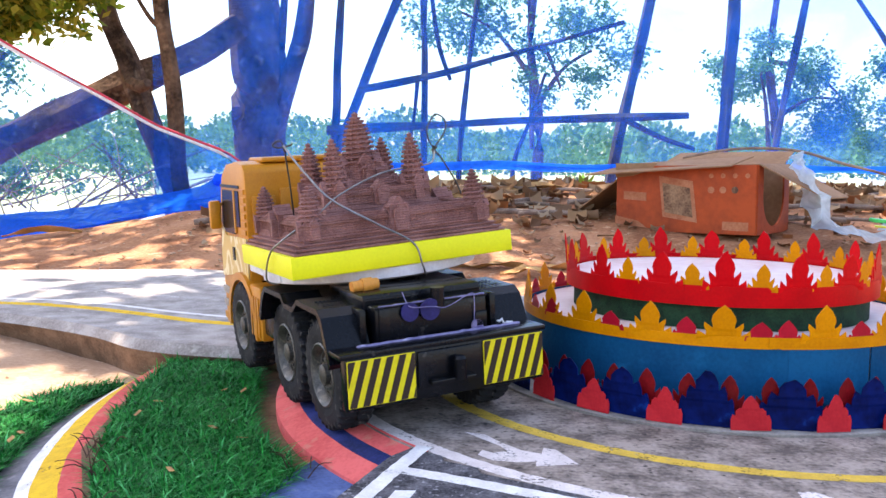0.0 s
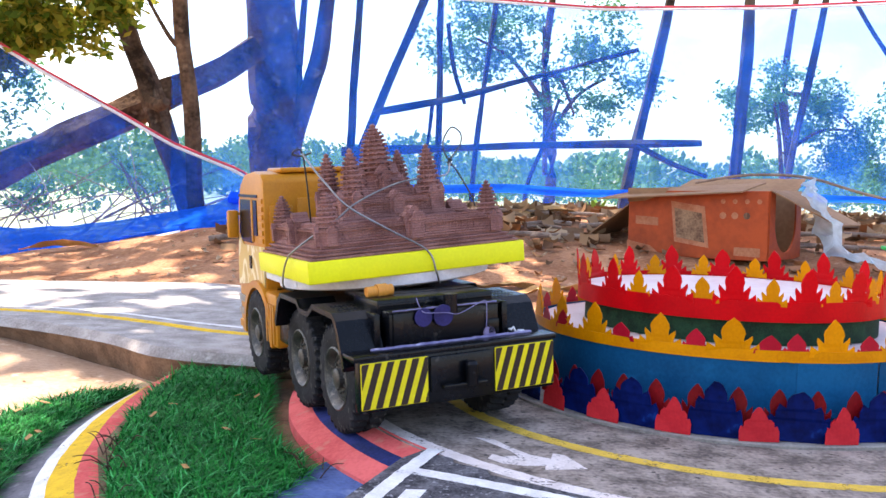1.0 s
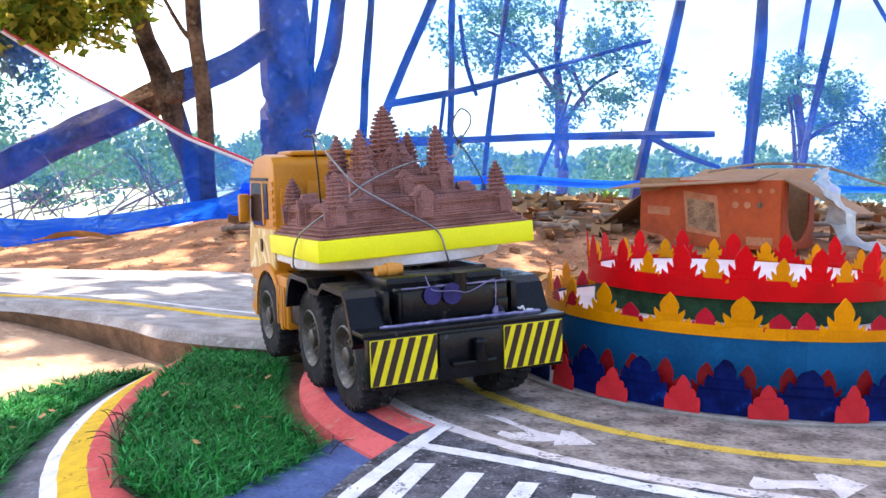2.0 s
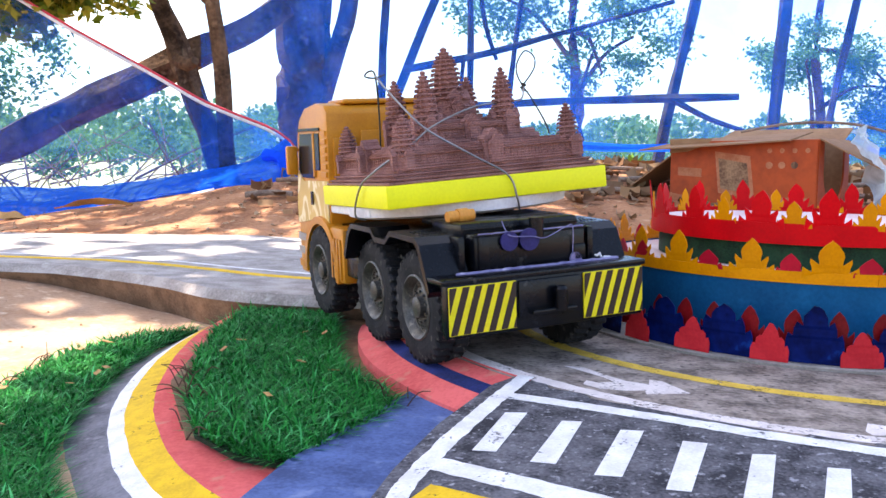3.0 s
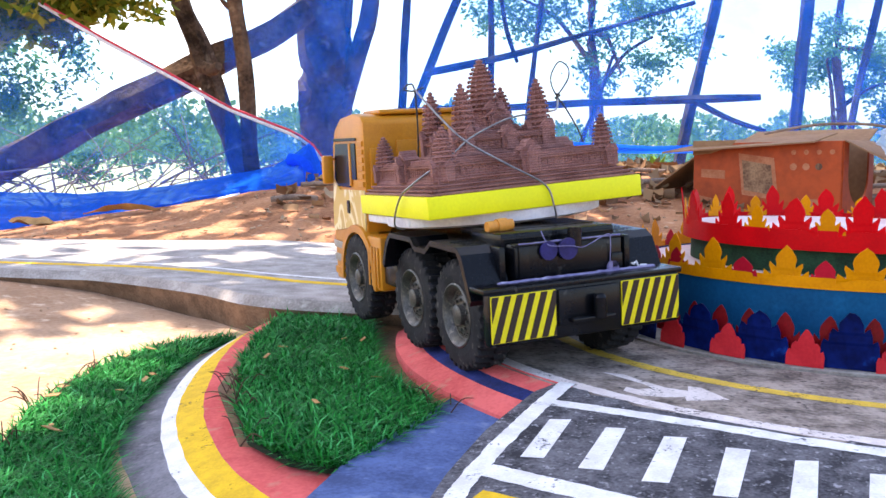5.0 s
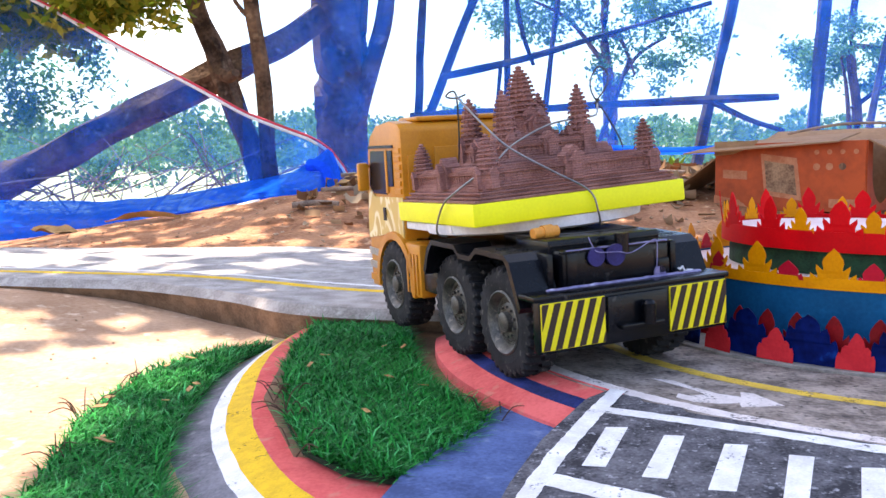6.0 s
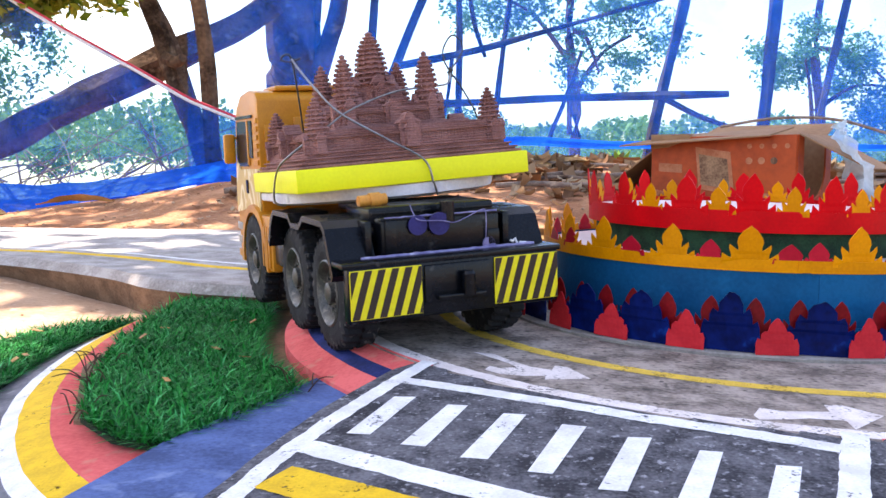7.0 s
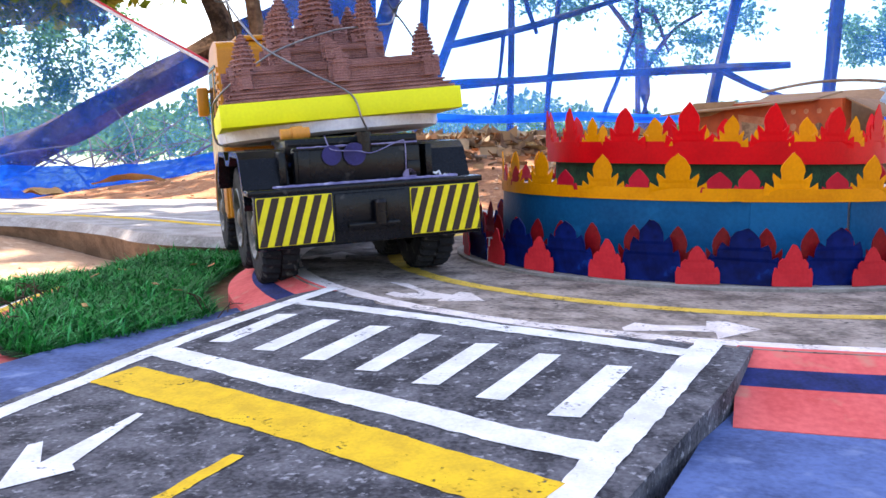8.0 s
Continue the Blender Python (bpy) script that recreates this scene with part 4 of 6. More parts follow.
def tyre(parent):
    """One moulded tyre whose tread blocks rise out of the carcass."""
    b = bmesh.new()
    seg = 128
    prof = [(0.026, -0.016, 0), (0.034, -0.0172, 0), (0.0410, -0.0166, 0), (0.0432, -0.0160, 1), (0.0448, -0.0135, 1), (0.0452, -0.0010, 1), (0.0444, -0.0009, 0), (0.0444, 0.0009, 0), (0.0452, 0.0010, 2), (0.0448, 0.0135, 2), (0.0432, 0.0160, 2), (0.0410, 0.0166, 0), (0.034, 0.0172, 0), (0.0285, 0.0168, 0), (0.026, 0.016, 0)]
    rows = []
    for r, z, kind_ in prof:
        row = []
        for i in range(seg):
            a = 2 * math.pi * (i + 0.9 * z / 0.016) / seg
            up = kind_ and ((i + 2 * (kind_ == 2)) // 2) % 2 == 0
            rr = r + (0.0027 if up else (-0.0004 if kind_ else 0))
            row.append(b.verts.new((rr * math.cos(a), rr * math.sin(a), z)))
        rows.append(row)
    for p, q in zip(rows, rows[1:]):
        for i in range(seg):
            b.faces.new((p[i], p[(i + 1) % seg], q[(i + 1) % seg], q[i]))
    return part("tyre", b, M_rubber, parent, "dusty black rubber tyre")


def rim(parent):
    b = bmesh.new()
    lathe(b, [(0.0268, 0.010), (0.0275, 0.0172), (0.0262, 0.0180), (0.0240, 0.0165), (0.0215, 0.0095), (0.0180, 0.0085), (0.0150, 0.0110), (0.0125, 0.0115), (0.0090, 0.0112), (0.0086, 0.0165), (0.0060, 0.0178), (0.0, 0.0180)], 40)
    for k in range(10):
        a = 2 * math.pi * k / 10
        tube(b, (0.0128 * math.cos(a), 0.0128 * math.sin(a), 0.010), (0.0128 * math.cos(a), 0.0128 * math.sin(a), 0.0138), 0.0013, seg=8)
        c = a + 0.314
        tube(b, (0.0195 * math.cos(c), 0.0195 * math.sin(c), 0.0080), (0.0195 * math.cos(c), 0.0195 * math.sin(c), 0.0098), 0.0021, seg=8)
    return part("rim", b, M_rim, parent, "dull grey plastic rim", smooth=True)


first = None
for y in WHEEL_Y:
    for s in (-1, 1):
        w = wheel(y, s)
        if first is None:
            first = (tyre(w), rim(w))
        else:
            for o in first:
                tagged(share(o.name.split(".")[0], o, w), o["label"])

# bumper with hazard plates
b = bmesh.new()
cube(b, (0.0005, 0.006, 0.052), (0.196, 0.012, 0.046), 0.0016)
cube(b, (0.0, 0.013, 0.0765), (0.204, 0.028, 0.005), 0.001)
bumper = part("bumper", b, M_black, TRUCK, "black plastic rear bumper", smooth=True)
b = bmesh.new()
cube(b, (0.0, -0.001, 0.056), (0.062, 0.004, 0.032), 0.0012)
cube(b, (0.0, -0.006, 0.045), (0.044, 0.010, 0.004), 0.001)
tube(b, (0.006, -0.010, 0.045), (0.006, -0.010, 0.063), 0.0058, seg=18)
tube(b, (0.006, -0.010, 0.063), (0.006, -0.010, 0.0655), 0.0058, 0.0040, seg=18)
part("tow_hitch", b, M_black, bumper, "black tow hitch", smooth=True)


def clip_x(poly, x, keep_right):
    out = []
    for (ax, az), (bx, bz) in zip(poly, poly[1:] + poly[:1]):
        ia, ib = (ax >= x) == keep_right, (bx >= x) == keep_right
        if ia:
            out.append((ax, az))
        if ia != ib:
            t = (x - ax) / (bx - ax)
            out.append((x, az + t * (bz - az)))
    return out


for c in (-0.0645, 0.0665):
    b = bmesh.new()
    cube(b, (c, -0.0006, 0.0525), (0.063, 0.0016, 0.0405), 0.0004)
    pl = part("hazard_plate", b, M_hazy, bumper, "yellow and black striped hazard plate")
    for k in range(-2, 6):
        x = c - 0.0315 + 0.0006 + 0.0118 * k
        poly = [(x, 0.0328), (x + 0.0062, 0.0328), (x + 0.0062 + 0.0125, 0.0722), (x + 0.0125, 0.0722)]
        poly = clip_x(clip_x(poly, c - 0.0310, True), c + 0.0310, False) if poly else poly
        if len(poly) >= 3:
            b = bmesh.new()
            extrude_outline(b, poly, 0.0005, lambda u, v, w: Vector((u, -0.0015 - w, v)))
            bmesh.ops.recalc_face_normals(b, faces=b.faces[:])
            part("black_stripe", b, M_hazb, pl)
# glue smears, the two purple lenses and their string
b = bmesh.new()
bead = [Vector((-0.078 + 0.164 * k / 30, 0.019 + 0.003 * noise.noise(Vector((k * 0.6, 0, 0))), 0.0792)) for k in range(31)]
sweep(b, bead, [0.0014 + 0.0014 * abs(noise.noise(Vector((k * 0.5, 3, 1)))) for k in range(31)], 8)
part("glue_bead", b, M_purple, bumper, "smeared pale purple glue", smooth=True)
for x, r in ((-0.026, 0.0085), (-0.006, 0.0098)):
    part("purple_lens", tube(bmesh.new(), (x, 0.0215, 0.1035), (x, 0.0195, 0.1035), r, seg=28), M_lens, rear_box, "translucent purple disc")
b = bmesh.new()
lip = [Vector((-0.055 + 0.106 * k / 24, 0.0228 + 0.0008 * noise.noise(Vector((k * 0.7, 4, 0))), 0.1112 + 0.0006 * noise.noise(Vector((k * 0.9, 0, 2))))) for k in range(25)]
sweep(b, lip, [0.0006 + 0.0007 * abs(noise.noise(Vector((k * 0.6, 8, 1)))) for k in range(25)], 6)
part("glue_line", b, M_purple, rear_box, "thin dried purple glue line", smooth=True)
b = bmesh.new()
tear = [Vector((0.066 + 0.036 * k / 14, 0.026 + 0.002 * noise.noise(Vector((k * 0.9, 0, 5))), 0.083 - 0.010 * k / 14 + 0.006 * noise.noise(Vector((k * 0.8, 2, 0))))) for k in range(15)]
sweep(b, tear, [0.0008 + 0.0016 * abs(noise.noise(Vector((k * 1.3, 1, 9)))) for k in range(15)], 6)
part("torn_edge", b, M_foam, TRUCK, "pale torn edge of the mudguard", smooth=True)
part("purple_lens", tube(bmesh.new(), (0.043, 0.024, 0.082), (0.043, 0.0215, 0.082), 0.006, seg=20), M_purple, rear_box, "blob of purple glue")
wire("glue_string", [(-0.030, 0.026, 0.121), (-0.029, 0.022, 0.114), (-0.025, 0.019, 0.108), (-0.004, 0.0185, 0.106), (0.010, 0.019, 0.104), (0.034, 0.022, 0.112), (0.040, 0.022, 0.110), (0.040, 0.023, 0.086)], 0.00045, M_purple, rear_box, label="thin purple glue string")

# ---- load: foam sheet, yellow board, temple model, tie wires ----
M_board = mat("fluorescent_yellow_card", (0.80, 0.80, 0.008), (0.70, 0.70, 0.008), 14, 0.5, 0.15, fine=25, depth=0.0006)
M_stone = mat("mauve_brown_resin", (0.33, 0.165, 0.15), (0.185, 0.082, 0.073), 34, 0.7, 0.5, fine=16, depth=0.0006, spec=0.15)
nd, lk = M_stone.node_tree.nodes, M_stone.node_tree.links
bp0 = next(q for q in nd if q.type == "BUMP")
wv, tc0, bp1 = nd.new("ShaderNodeTexWave"), nd.new("ShaderNodeTexCoord"), nd.new("ShaderNodeBump")
wv.bands_direction = "Z"
wv.inputs["Scale"].default_value, wv.inputs["Distortion"].default_value, wv.inputs["Detail Scale"].default_value = 130, 1.2, 60
lk.new(tc0.outputs["Object"], wv.inputs["Vector"])
lk.new(wv.outputs["Fac"], bp1.inputs["Height"])
bp1.inputs["Strength"].default_value, bp1.inputs["Distance"].default_value = 0.7, 0.0008
lk.new(bp0.outputs["Normal"], bp1.inputs["Normal"])
lk.new(bp1.outputs["Normal"], nd["Principled BSDF"].inputs["Normal"])
M_wire = mat("galvanised_wire", (0.32, 0.31, 0.30), (0.20, 0.19, 0.19), 80, 0.35, 0.1, metal=0.8)
M_wired = mat("dull_dark_wire", (0.08, 0.075, 0.07), None, 80, 0.5, 0.1, metal=0.5)
LOAD_M = Matrix.Translation((0.035, 0.648, 0)) @ pose(0, 0, 0, 0, 0, 30.7) @ Matrix.Translation((0.012, 0.201, 0.159)) @ pose(0, 0, 0, 0, 0, -5.9) @ pose(0, 0, 0, -1.9, -5.7, 0)
BOARD = thing("yellow_board", "fluorescent yellow display board carried on the truck", "board", m=LOAD_M)
b = bmesh.new()
cube(b, (0, 0, -0.0105), (0.226, 0.234, 0.021), 0.0012)
part("board", b, M_board, BOARD, smooth=True)
b = bmesh.new()
lathe(b, [(0.104, -0.034), (0.113, -0.0315), (0.1145, -0.0215)], 48)
cube(b, (0.0, 0.035, -0.0265), (0.216, 0.150, 0.009), 0.002)
part("foam_sheet", b, M_foam, BOARD, "white foam sheet")
b = bmesh.new()
cube(b, (0.0, -0.055, -0.0300), (0.040, 0.046, 0.010), 0.001)
cube(b, (0.0, 0.04, -0.0330), (0.060, 0.060, 0.016), 0.002)
part("support_block", b, M_black, BOARD, "black support block")

TEMPLE = thing("temple_model", "mauve-brown resin temple model with stepped towers", "architectural model", m=LOAD_M)


def course(bm, hw, hl, z0, z1, b=0.0):
    cube(bm, (0, 0, (z0 + z1) / 2), (2 * hw, 2 * hl, z1 - z0), b)


for hw, hl, z0, z1 in ((0.1085, 0.1135, 0.0, 0.0026), (0.1040, 0.1100, 0.0026, 0.0040), (0.1058, 0.1118, 0.0040, 0.0058), (0.0995, 0.1060, 0.0058, 0.0080), (0.1015, 0.1080, 0.0080, 0.0096), (0.0955, 0.1030, 0.0096, 0.0130)):
    b = bmesh.new()
    course(b, hw, hl, z0, z1, 0.0004)
    part("base_step", b, M_stone, TEMPLE)


def gallery(name, hw, hl, z0, h, wid):
    """A roofed gallery on four sides, with plinth, frieze, cornice and ridge."""
    b = bmesh.new()
    for ax, ln, off in ((0, hw, hl), (0, hw, -hl), (1, hl, hw), (1, hl, -hw)):
        for dw, za, zb in ((0.0026, 0, 0.08), (0.0008, 0.08, 0.12), (0.0020, 0.12, 0.17), (0.0, 0.17, 0.60), (0.0014, 0.60, 0.64), (0.0032, 0.64, 0.70), (0.0012, 0.70, 0.75), (0.0020, 0.75, 0.79), (-wid * 0.08, 0.79, 0.87), (-wid * 0.20, 0.87, 0.95), (-wid * 0.34, 0.95, 1.0)):
            w = wid + 2 * dw
            l2 = 2 * ln + wid * 0.6 + 2 * dw
            s = (l2, w, (zb - za) * h) if ax == 0 else (w, l2, (zb - za) * h)
            c = (0, off, z0 + (za + zb) / 2 * h) if ax == 0 else (off, 0, z0 + (za + zb) / 2 * h)
            cube(b, c, s)
        n = int(ln / 0.0065)
        for k in range(-n, n + 1):
            p = k * ln / n
            d = math.copysign(wid / 2 + 0.0004, off)
            c = (p, off + d, z0 + 0.42 * h) if ax == 0 else (off + d, p, z0 + 0.42 * h)
            cube(b, c, (0.0012, 0.0008, 0.40 * h) if ax == 0 else (0.0008, 0.0012, 0.40 * h))
    return part(name, b, M_stone, TEMPLE)


gallery("outer_gallery", 0.085, 0.096, 0.0130, 0.0205, 0.013)
b = bmesh.new()
for hw, hl, z0, z1 in ((0.074, 0.085, 0.0, 0.0245), (0.066, 0.072, 0.0245, 0.0275), (0.0640, 0.0690, 0.0275, 0.0310), (0.0620, 0.0670, 0.0310, 0.0335), (0.0600, 0.0645, 0.0335, 0.0370)):
    course(b, hw, hl, z0, z1, 0.0004)
part("inner_terrace", b, M_stone, TEMPLE)
gallery("inner_gallery", 0.047, 0.051, 0.0370, 0.0175, 0.011)
b = bmesh.new()
for hw, hl, z0, z1 in ((0.043, 0.047, 0.037, 0.049), (0.032, 0.035, 0.049, 0.054), (0.029, 0.032, 0.054, 0.058), (0.026, 0.029, 0.058, 0.062)):
    course(b, hw, hl, z0, z1, 0.0004)
part("upper_terrace", b, M_stone, TEMPLE)


def tower(x, y, z0, h, r, tiers=9):
    b = bmesh.new()
    prof = [(r * 1.05, 0), (r * 1.05, 0.05 * h), (r * 0.92, 0.06 * h), (r * 0.92, 0.26 * h), (r * 1.08, 0.27 * h), (r * 1.08, 0.30 * h)]
    z = 0.30
    for k in range(tiers):
        t = k / tiers
        rr = r * (1.0 - 0.10 * t - 0.84 * t ** 2.1)
        dz = 0.66 * (1.25 - 0.5 * t) / tiers
        prof += [(rr * 0.74, z * h), (rr * 0.80, (z + dz * 0.42) * h), (rr, (z + dz * 0.55) * h), (rr * 0.97, (z + dz * 0.90) * h), (rr * 0.78, (z + dz * 0.97) * h)]
        z += dz
    prof += [(r * 0.16, min(0.985, z) * h), (0.0, h)]
    lathe(b, prof, 40, Matrix.Translation((x, y, z0)), star=0.17, arms=4)
    for k in range(tiers - 2):
        t = k / tiers
        rr = r * (1.0 - 0.10 * t - 0.84 * t ** 2.1) * 0.99
        zz = z0 + h * (0.30 + 0.66 * sum((1.25 - 0.5 * j / tiers) / tiers for j in range(k)) + 0.035)
        for j in range(12):
            a = 2 * math.pi * (j + 0.5) / 12
            cube(b, (x + rr * math.cos(a), y + rr * math.sin(a), zz), (r * 0.10, r * 0.10, h * 0.035), 0, None)
    for a in range(4):
        m = Matrix.Translation((x, y, z0)) @ Matrix.Rotation(a * math.pi / 2, 4, "Z")
        cube(b, (r * 1.05, 0, 0.13 * h), (r * 0.5, r * 0.75, 0.26 * h), 0, m)
        extrude_outline(b, [(-r * 0.50, 0.26 * h), (r * 0.50, 0.26 * h), (r * 0.30, 0.33 * h), (0, 0.40 * h), (-r * 0.30, 0.33 * h)], r * 0.5, lambda u, v, w: m @ Vector((r * 0.85 + w, u, v)))
    bmesh.ops.recalc_face_normals(b, faces=b.faces[:])
    return part("tower", b, M_stone, TEMPLE)


for sx in (-1, 1):
    for sy in (-1, 1):
        tower(sx * 0.085, sy * 0.096, 0.0125, 0.0515, 0.0108, 9)
        tower(sx * 0.042, sy * 0.045, 0.037, 0.070, 0.0118, 10)
tower(0, 0, 0.060, 0.074, 0.0170, 11)


def gate(x, y, z0, ang, w, h, d):
    """A gate pavilion with stepped gables."""
    b = bmesh.new()
    m = Matrix.Translation((x, y, z0)) @ Matrix.Rotation(ang, 4, "Z")
    for k, (ww, hh, dd) in enumerate(((1.0, 0.62, 0.5), (0.66, 0.78, 0.85), (0.42, 0.60, 1.15))):
        cube(b, (0, d * dd / 2 - d * 0.25, h * hh / 2), (w * ww, d * dd, h * hh), 0.0003, m)
        g = [(-w * ww * 0.56, h * hh), (w * ww * 0.56, h * hh), (w * ww * 0.40, h * (hh + 0.12)), (w * ww * 0.30, h * (hh + 0.10)), (w * ww * 0.16, h * (hh + 0.27)), (0, h * (hh + 0.34)), (-w * ww * 0.16, h * (hh + 0.27)), (-w * ww * 0.30, h * (hh + 0.10)), (-w * ww * 0.40, h * (hh + 0.12))]
        extrude_outline(b, g, d * dd + 0.001, lambda u, v, t: m @ Vector((u, t - d * 0.25, v)))
    for s in (-1, 1):
        cube(b, (s * w * 0.17, d * 0.91, h * 0.25), (w * 0.05, 0.0012, h * 0.5), 0, m)
    cube(b, (0, d * 0.895, h * 0.22), (w * 0.16, 0.0008, h * 0.42), 0, m)
    bmesh.ops.recalc_face_normals(b, faces=b.faces[:])
    return part("gate_pavilion", b, M_stone, TEMPLE)


gate(0.0, -0.096, 0.0125, math.pi, 0.030, 0.0290, 0.019)
gate(0.0, 0.096, 0.0125, 0, 0.030, 0.0290, 0.019)
gate(-0.085, 0, 0.0125, math.pi / 2, 0.030, 0.0290, 0.019)
gate(0.085, 0, 0.0125, -math.pi / 2, 0.030, 0.0290, 0.019)
for x, y, a in ((0, -0.052, math.pi), (0, 0.052, 0), (-0.048, 0, math.pi / 2), (0.048, 0, -math.pi / 2)):
    gate(x, y, 0.037, a, 0.024, 0.022, 0.015)
for x, y, a in ((0, -0.020, math.pi), (0, 0.020, 0), (-0.018, 0, math.pi / 2), (0.018, 0, -math.pi / 2)):
    gate(x, y, 0.060, a, 0.017, 0.018, 0.013)
W1 = thing("tie_wire", "bent galvanised wire tied across the temple model", "wire", "tie wires", LOAD_M)
wire("strand", [(0.020, -0.110, -0.034), (0.0135, -0.1198, -0.0215), (0.006, -0.1192, 0.0), (-0.027, -0.113, 0.022), (-0.064, -0.103, 0.0475), (-0.079, -0.082, 0.0715), (-0.088, -0.062, 0.092), (-0.092, -0.05, 0.104)], 0.0010, M_wire, W1)
wire("strand", [(-0.072, 0.02, 0.030), (-0.078, -0.004, 0.046), (-0.085, -0.03, 0.075), (-0.092, -0.05, 0.104), (-0.098, -0.052, 0.108), (-0.101, -0.046, 0.104), (-0.093, -0.05, 0.1015), (-0.084, -0.055, 0.104)], 0.0009, M_wired, W1, label="dark return end of the wire")
W2 = thing("tie_wire", "dark wire with a twisted loop tied round the board", "wire", "tie wires", LOAD_M)
wire("strand", [(-0.106, -0.02, -0.034), (-0.1165, -0.02, -0.028), (-0.1168, -0.045, -0.002), (-0.110, -0.07, 0.012), (-0.075, -0.088, 0.036), (-0.045, -0.072, 0.0520), (0.008, -0.05, 0.068), (0.055, -0.045, 0.0715), (0.072, -0.03, 0.0755), (0.079, -0.02, 0.086)], 0.0010, M_wire, W2)
wire("loop", [(0.106, -0.02, 0.036), (0.101, -0.02, 0.050), (0.088, -0.02, 0.074), (0.079, -0.02, 0.087), (0.073, -0.02, 0.100), (0.074, -0.02, 0.112), (0.084, -0.02, 0.124), (0.094, -0.02, 0.118), (0.094, -0.02, 0.107), (0.086, -0.02, 0.096), (0.077, -0.02, 0.086), (0.083, -0.023, 0.081)], 0.0009, M_wired, W2, label="dark twisted wire loop")
wire("twist", [(0.0765, -0.0215, 0.083), (0.0815, -0.018, 0.0845), (0.0765, -0.0185, 0.0865), (0.0815, -0.0215, 0.0885), (0.0765, -0.02, 0.091)], 0.0009, M_wired, W2, n=6, label="tight turns of dark wire")


# ---- background: trees, poles, nets, box, litter ----
def leaf_cloud(name, blobs, count, size, material, parent=None, seed=1, flatten=1.0, keep=None, kind="", spread=0.18):
    """Many small pointed leaves spread over the shells of ellipsoids, with gaps between clumps."""
    rnd = random.Random(seed)
    verts, faces = [], []
    total = sum(b[3] * b[4] for b in blobs)
    for cx, cy, cz, rx, rz in blobs:
        clumps = []
        for _ in range(max(4, int(26 * rx / max(0.2, rx)))):
            d = Vector((rnd.gauss(0, 1), rnd.gauss(0, 1), rnd.gauss(0, 1))).normalized() * rnd.uniform(0.3, 1.0) ** 0.5
            clumps.append(Vector((cx + d.x * rx, cy + d.y * rx, cz + d.z * rz)))
        for _ in range(int(count * rx * rz / total)):
            q = rnd.choice(clumps)
            p = q + Vector((rnd.gauss(0, spread * rx), rnd.gauss(0, spread * rx), rnd.gauss(0, spread * rz)))
            if keep and not keep(p, rnd):
                continue
            s = size * rnd.uniform(0.6, 1.4)
            a = Vector((rnd.gauss(0, 1), rnd.gauss(0, 1), rnd.gauss(-0.3, 0.7) * flatten)).normalized()
            b = a.cross(Vector((rnd.gauss(0, 1), rnd.gauss(0, 1), rnd.gauss(0, 1)))).normalized()
            k = len(verts)
            verts += [p, p + a * s * 0.45 + b * s * 0.24, p + a * s, p + a * s * 0.45 - b * s * 0.24]
            faces.append((k, k + 1, k + 2, k + 3))
    me = bpy.data.meshes.new(name)
    me.from_pydata(verts, [], faces)
    me.materials.append(material)
    o = new(name, me)
    o.parent = parent
    if kind:
        o["kind"] = kind
    return o


def at(x, z, y=4.0, to=None):
    """A point on the line of sight through (x, z) at 4 m, moved to the depth `to`."""
    e = Vector((-0.03, -0.14, 0.18))
    p = Vector((x, y, z))
    return p if to is None else e + (p - e) * ((to + 0.14) / (y + 0.14))


T1 = thing("big_tree", "thick old tree trunk behind the blue net", "tree")
part("trunk", limb([(-0.93, 4.2, -0.2), (-0.92, 4.2, 0.05), (-0.94, 4.2, 0.35), (-0.95, 4.2, 0.75), (-1.0, 4.25, 1.5), (-1.05, 4.3, 2.4)], 0.122, 0.105, seg=18, wob=0.35), M_bark, T1, smooth=True)
part("limb", limb([(-0.90, 4.2, 0.20), (-0.85, 4.2, 0.45), (-0.765, 4.2, 0.72), (-0.72, 4.2, 0.92), (-0.64, 4.2, 1.6)], 0.055, 0.036, wob=0.4), M_bark, T1, smooth=True)
part("limb", limb([(-0.80, 4.2, 0.62), (-0.83, 4.2, 0.80), (-0.78, 4.2, 1.4)], 0.022, 0.014, wob=0.4), M_bark, T1, smooth=True)
part("root", limb([(-0.90, 4.1, 0.12), (-0.76, 4.0, 0.02), (-0.64, 3.9, -0.12)], 0.06, 0.03, wob=0.5), M_bark, T1, smooth=True)
T2 = thing("leaning_tree", "brown leaning tree with a long crossing bough", "tree")
part("trunk", limb([at(-1.24, -0.10, to=3.75), at(-1.29, 0.14, to=3.75), at(-1.44, 0.52, to=3.75), at(-1.50, 0.70, to=3.75), at(-1.59, 0.93, to=3.75), at(-1.75, 1.5, to=3.75)], 0.052, 0.040, wob=0.5), M_bark, T2, smooth=True)
part("bough", limb([at(-3.0, -0.06, to=3.85), at(-2.46, 0.13, to=3.85), at(-2.03, 0.34, to=3.85), at(-1.48, 0.59, to=3.85), at(-1.20, 0.71, to=3.85), at(-0.98, 0.85, to=3.95)], 0.092, 0.052, wob=0.45), M_bark, T2, smooth=True)
part("stub", limb([at(-1.48, 0.60, to=3.72), at(-1.43, 0.58, to=3.66), at(-1.40, 0.60, to=3.62)], 0.03, 0.018), M_bark, T2, smooth=True)
T3 = thing("young_tree", "slim brown tree stem with a side twig", "tree")
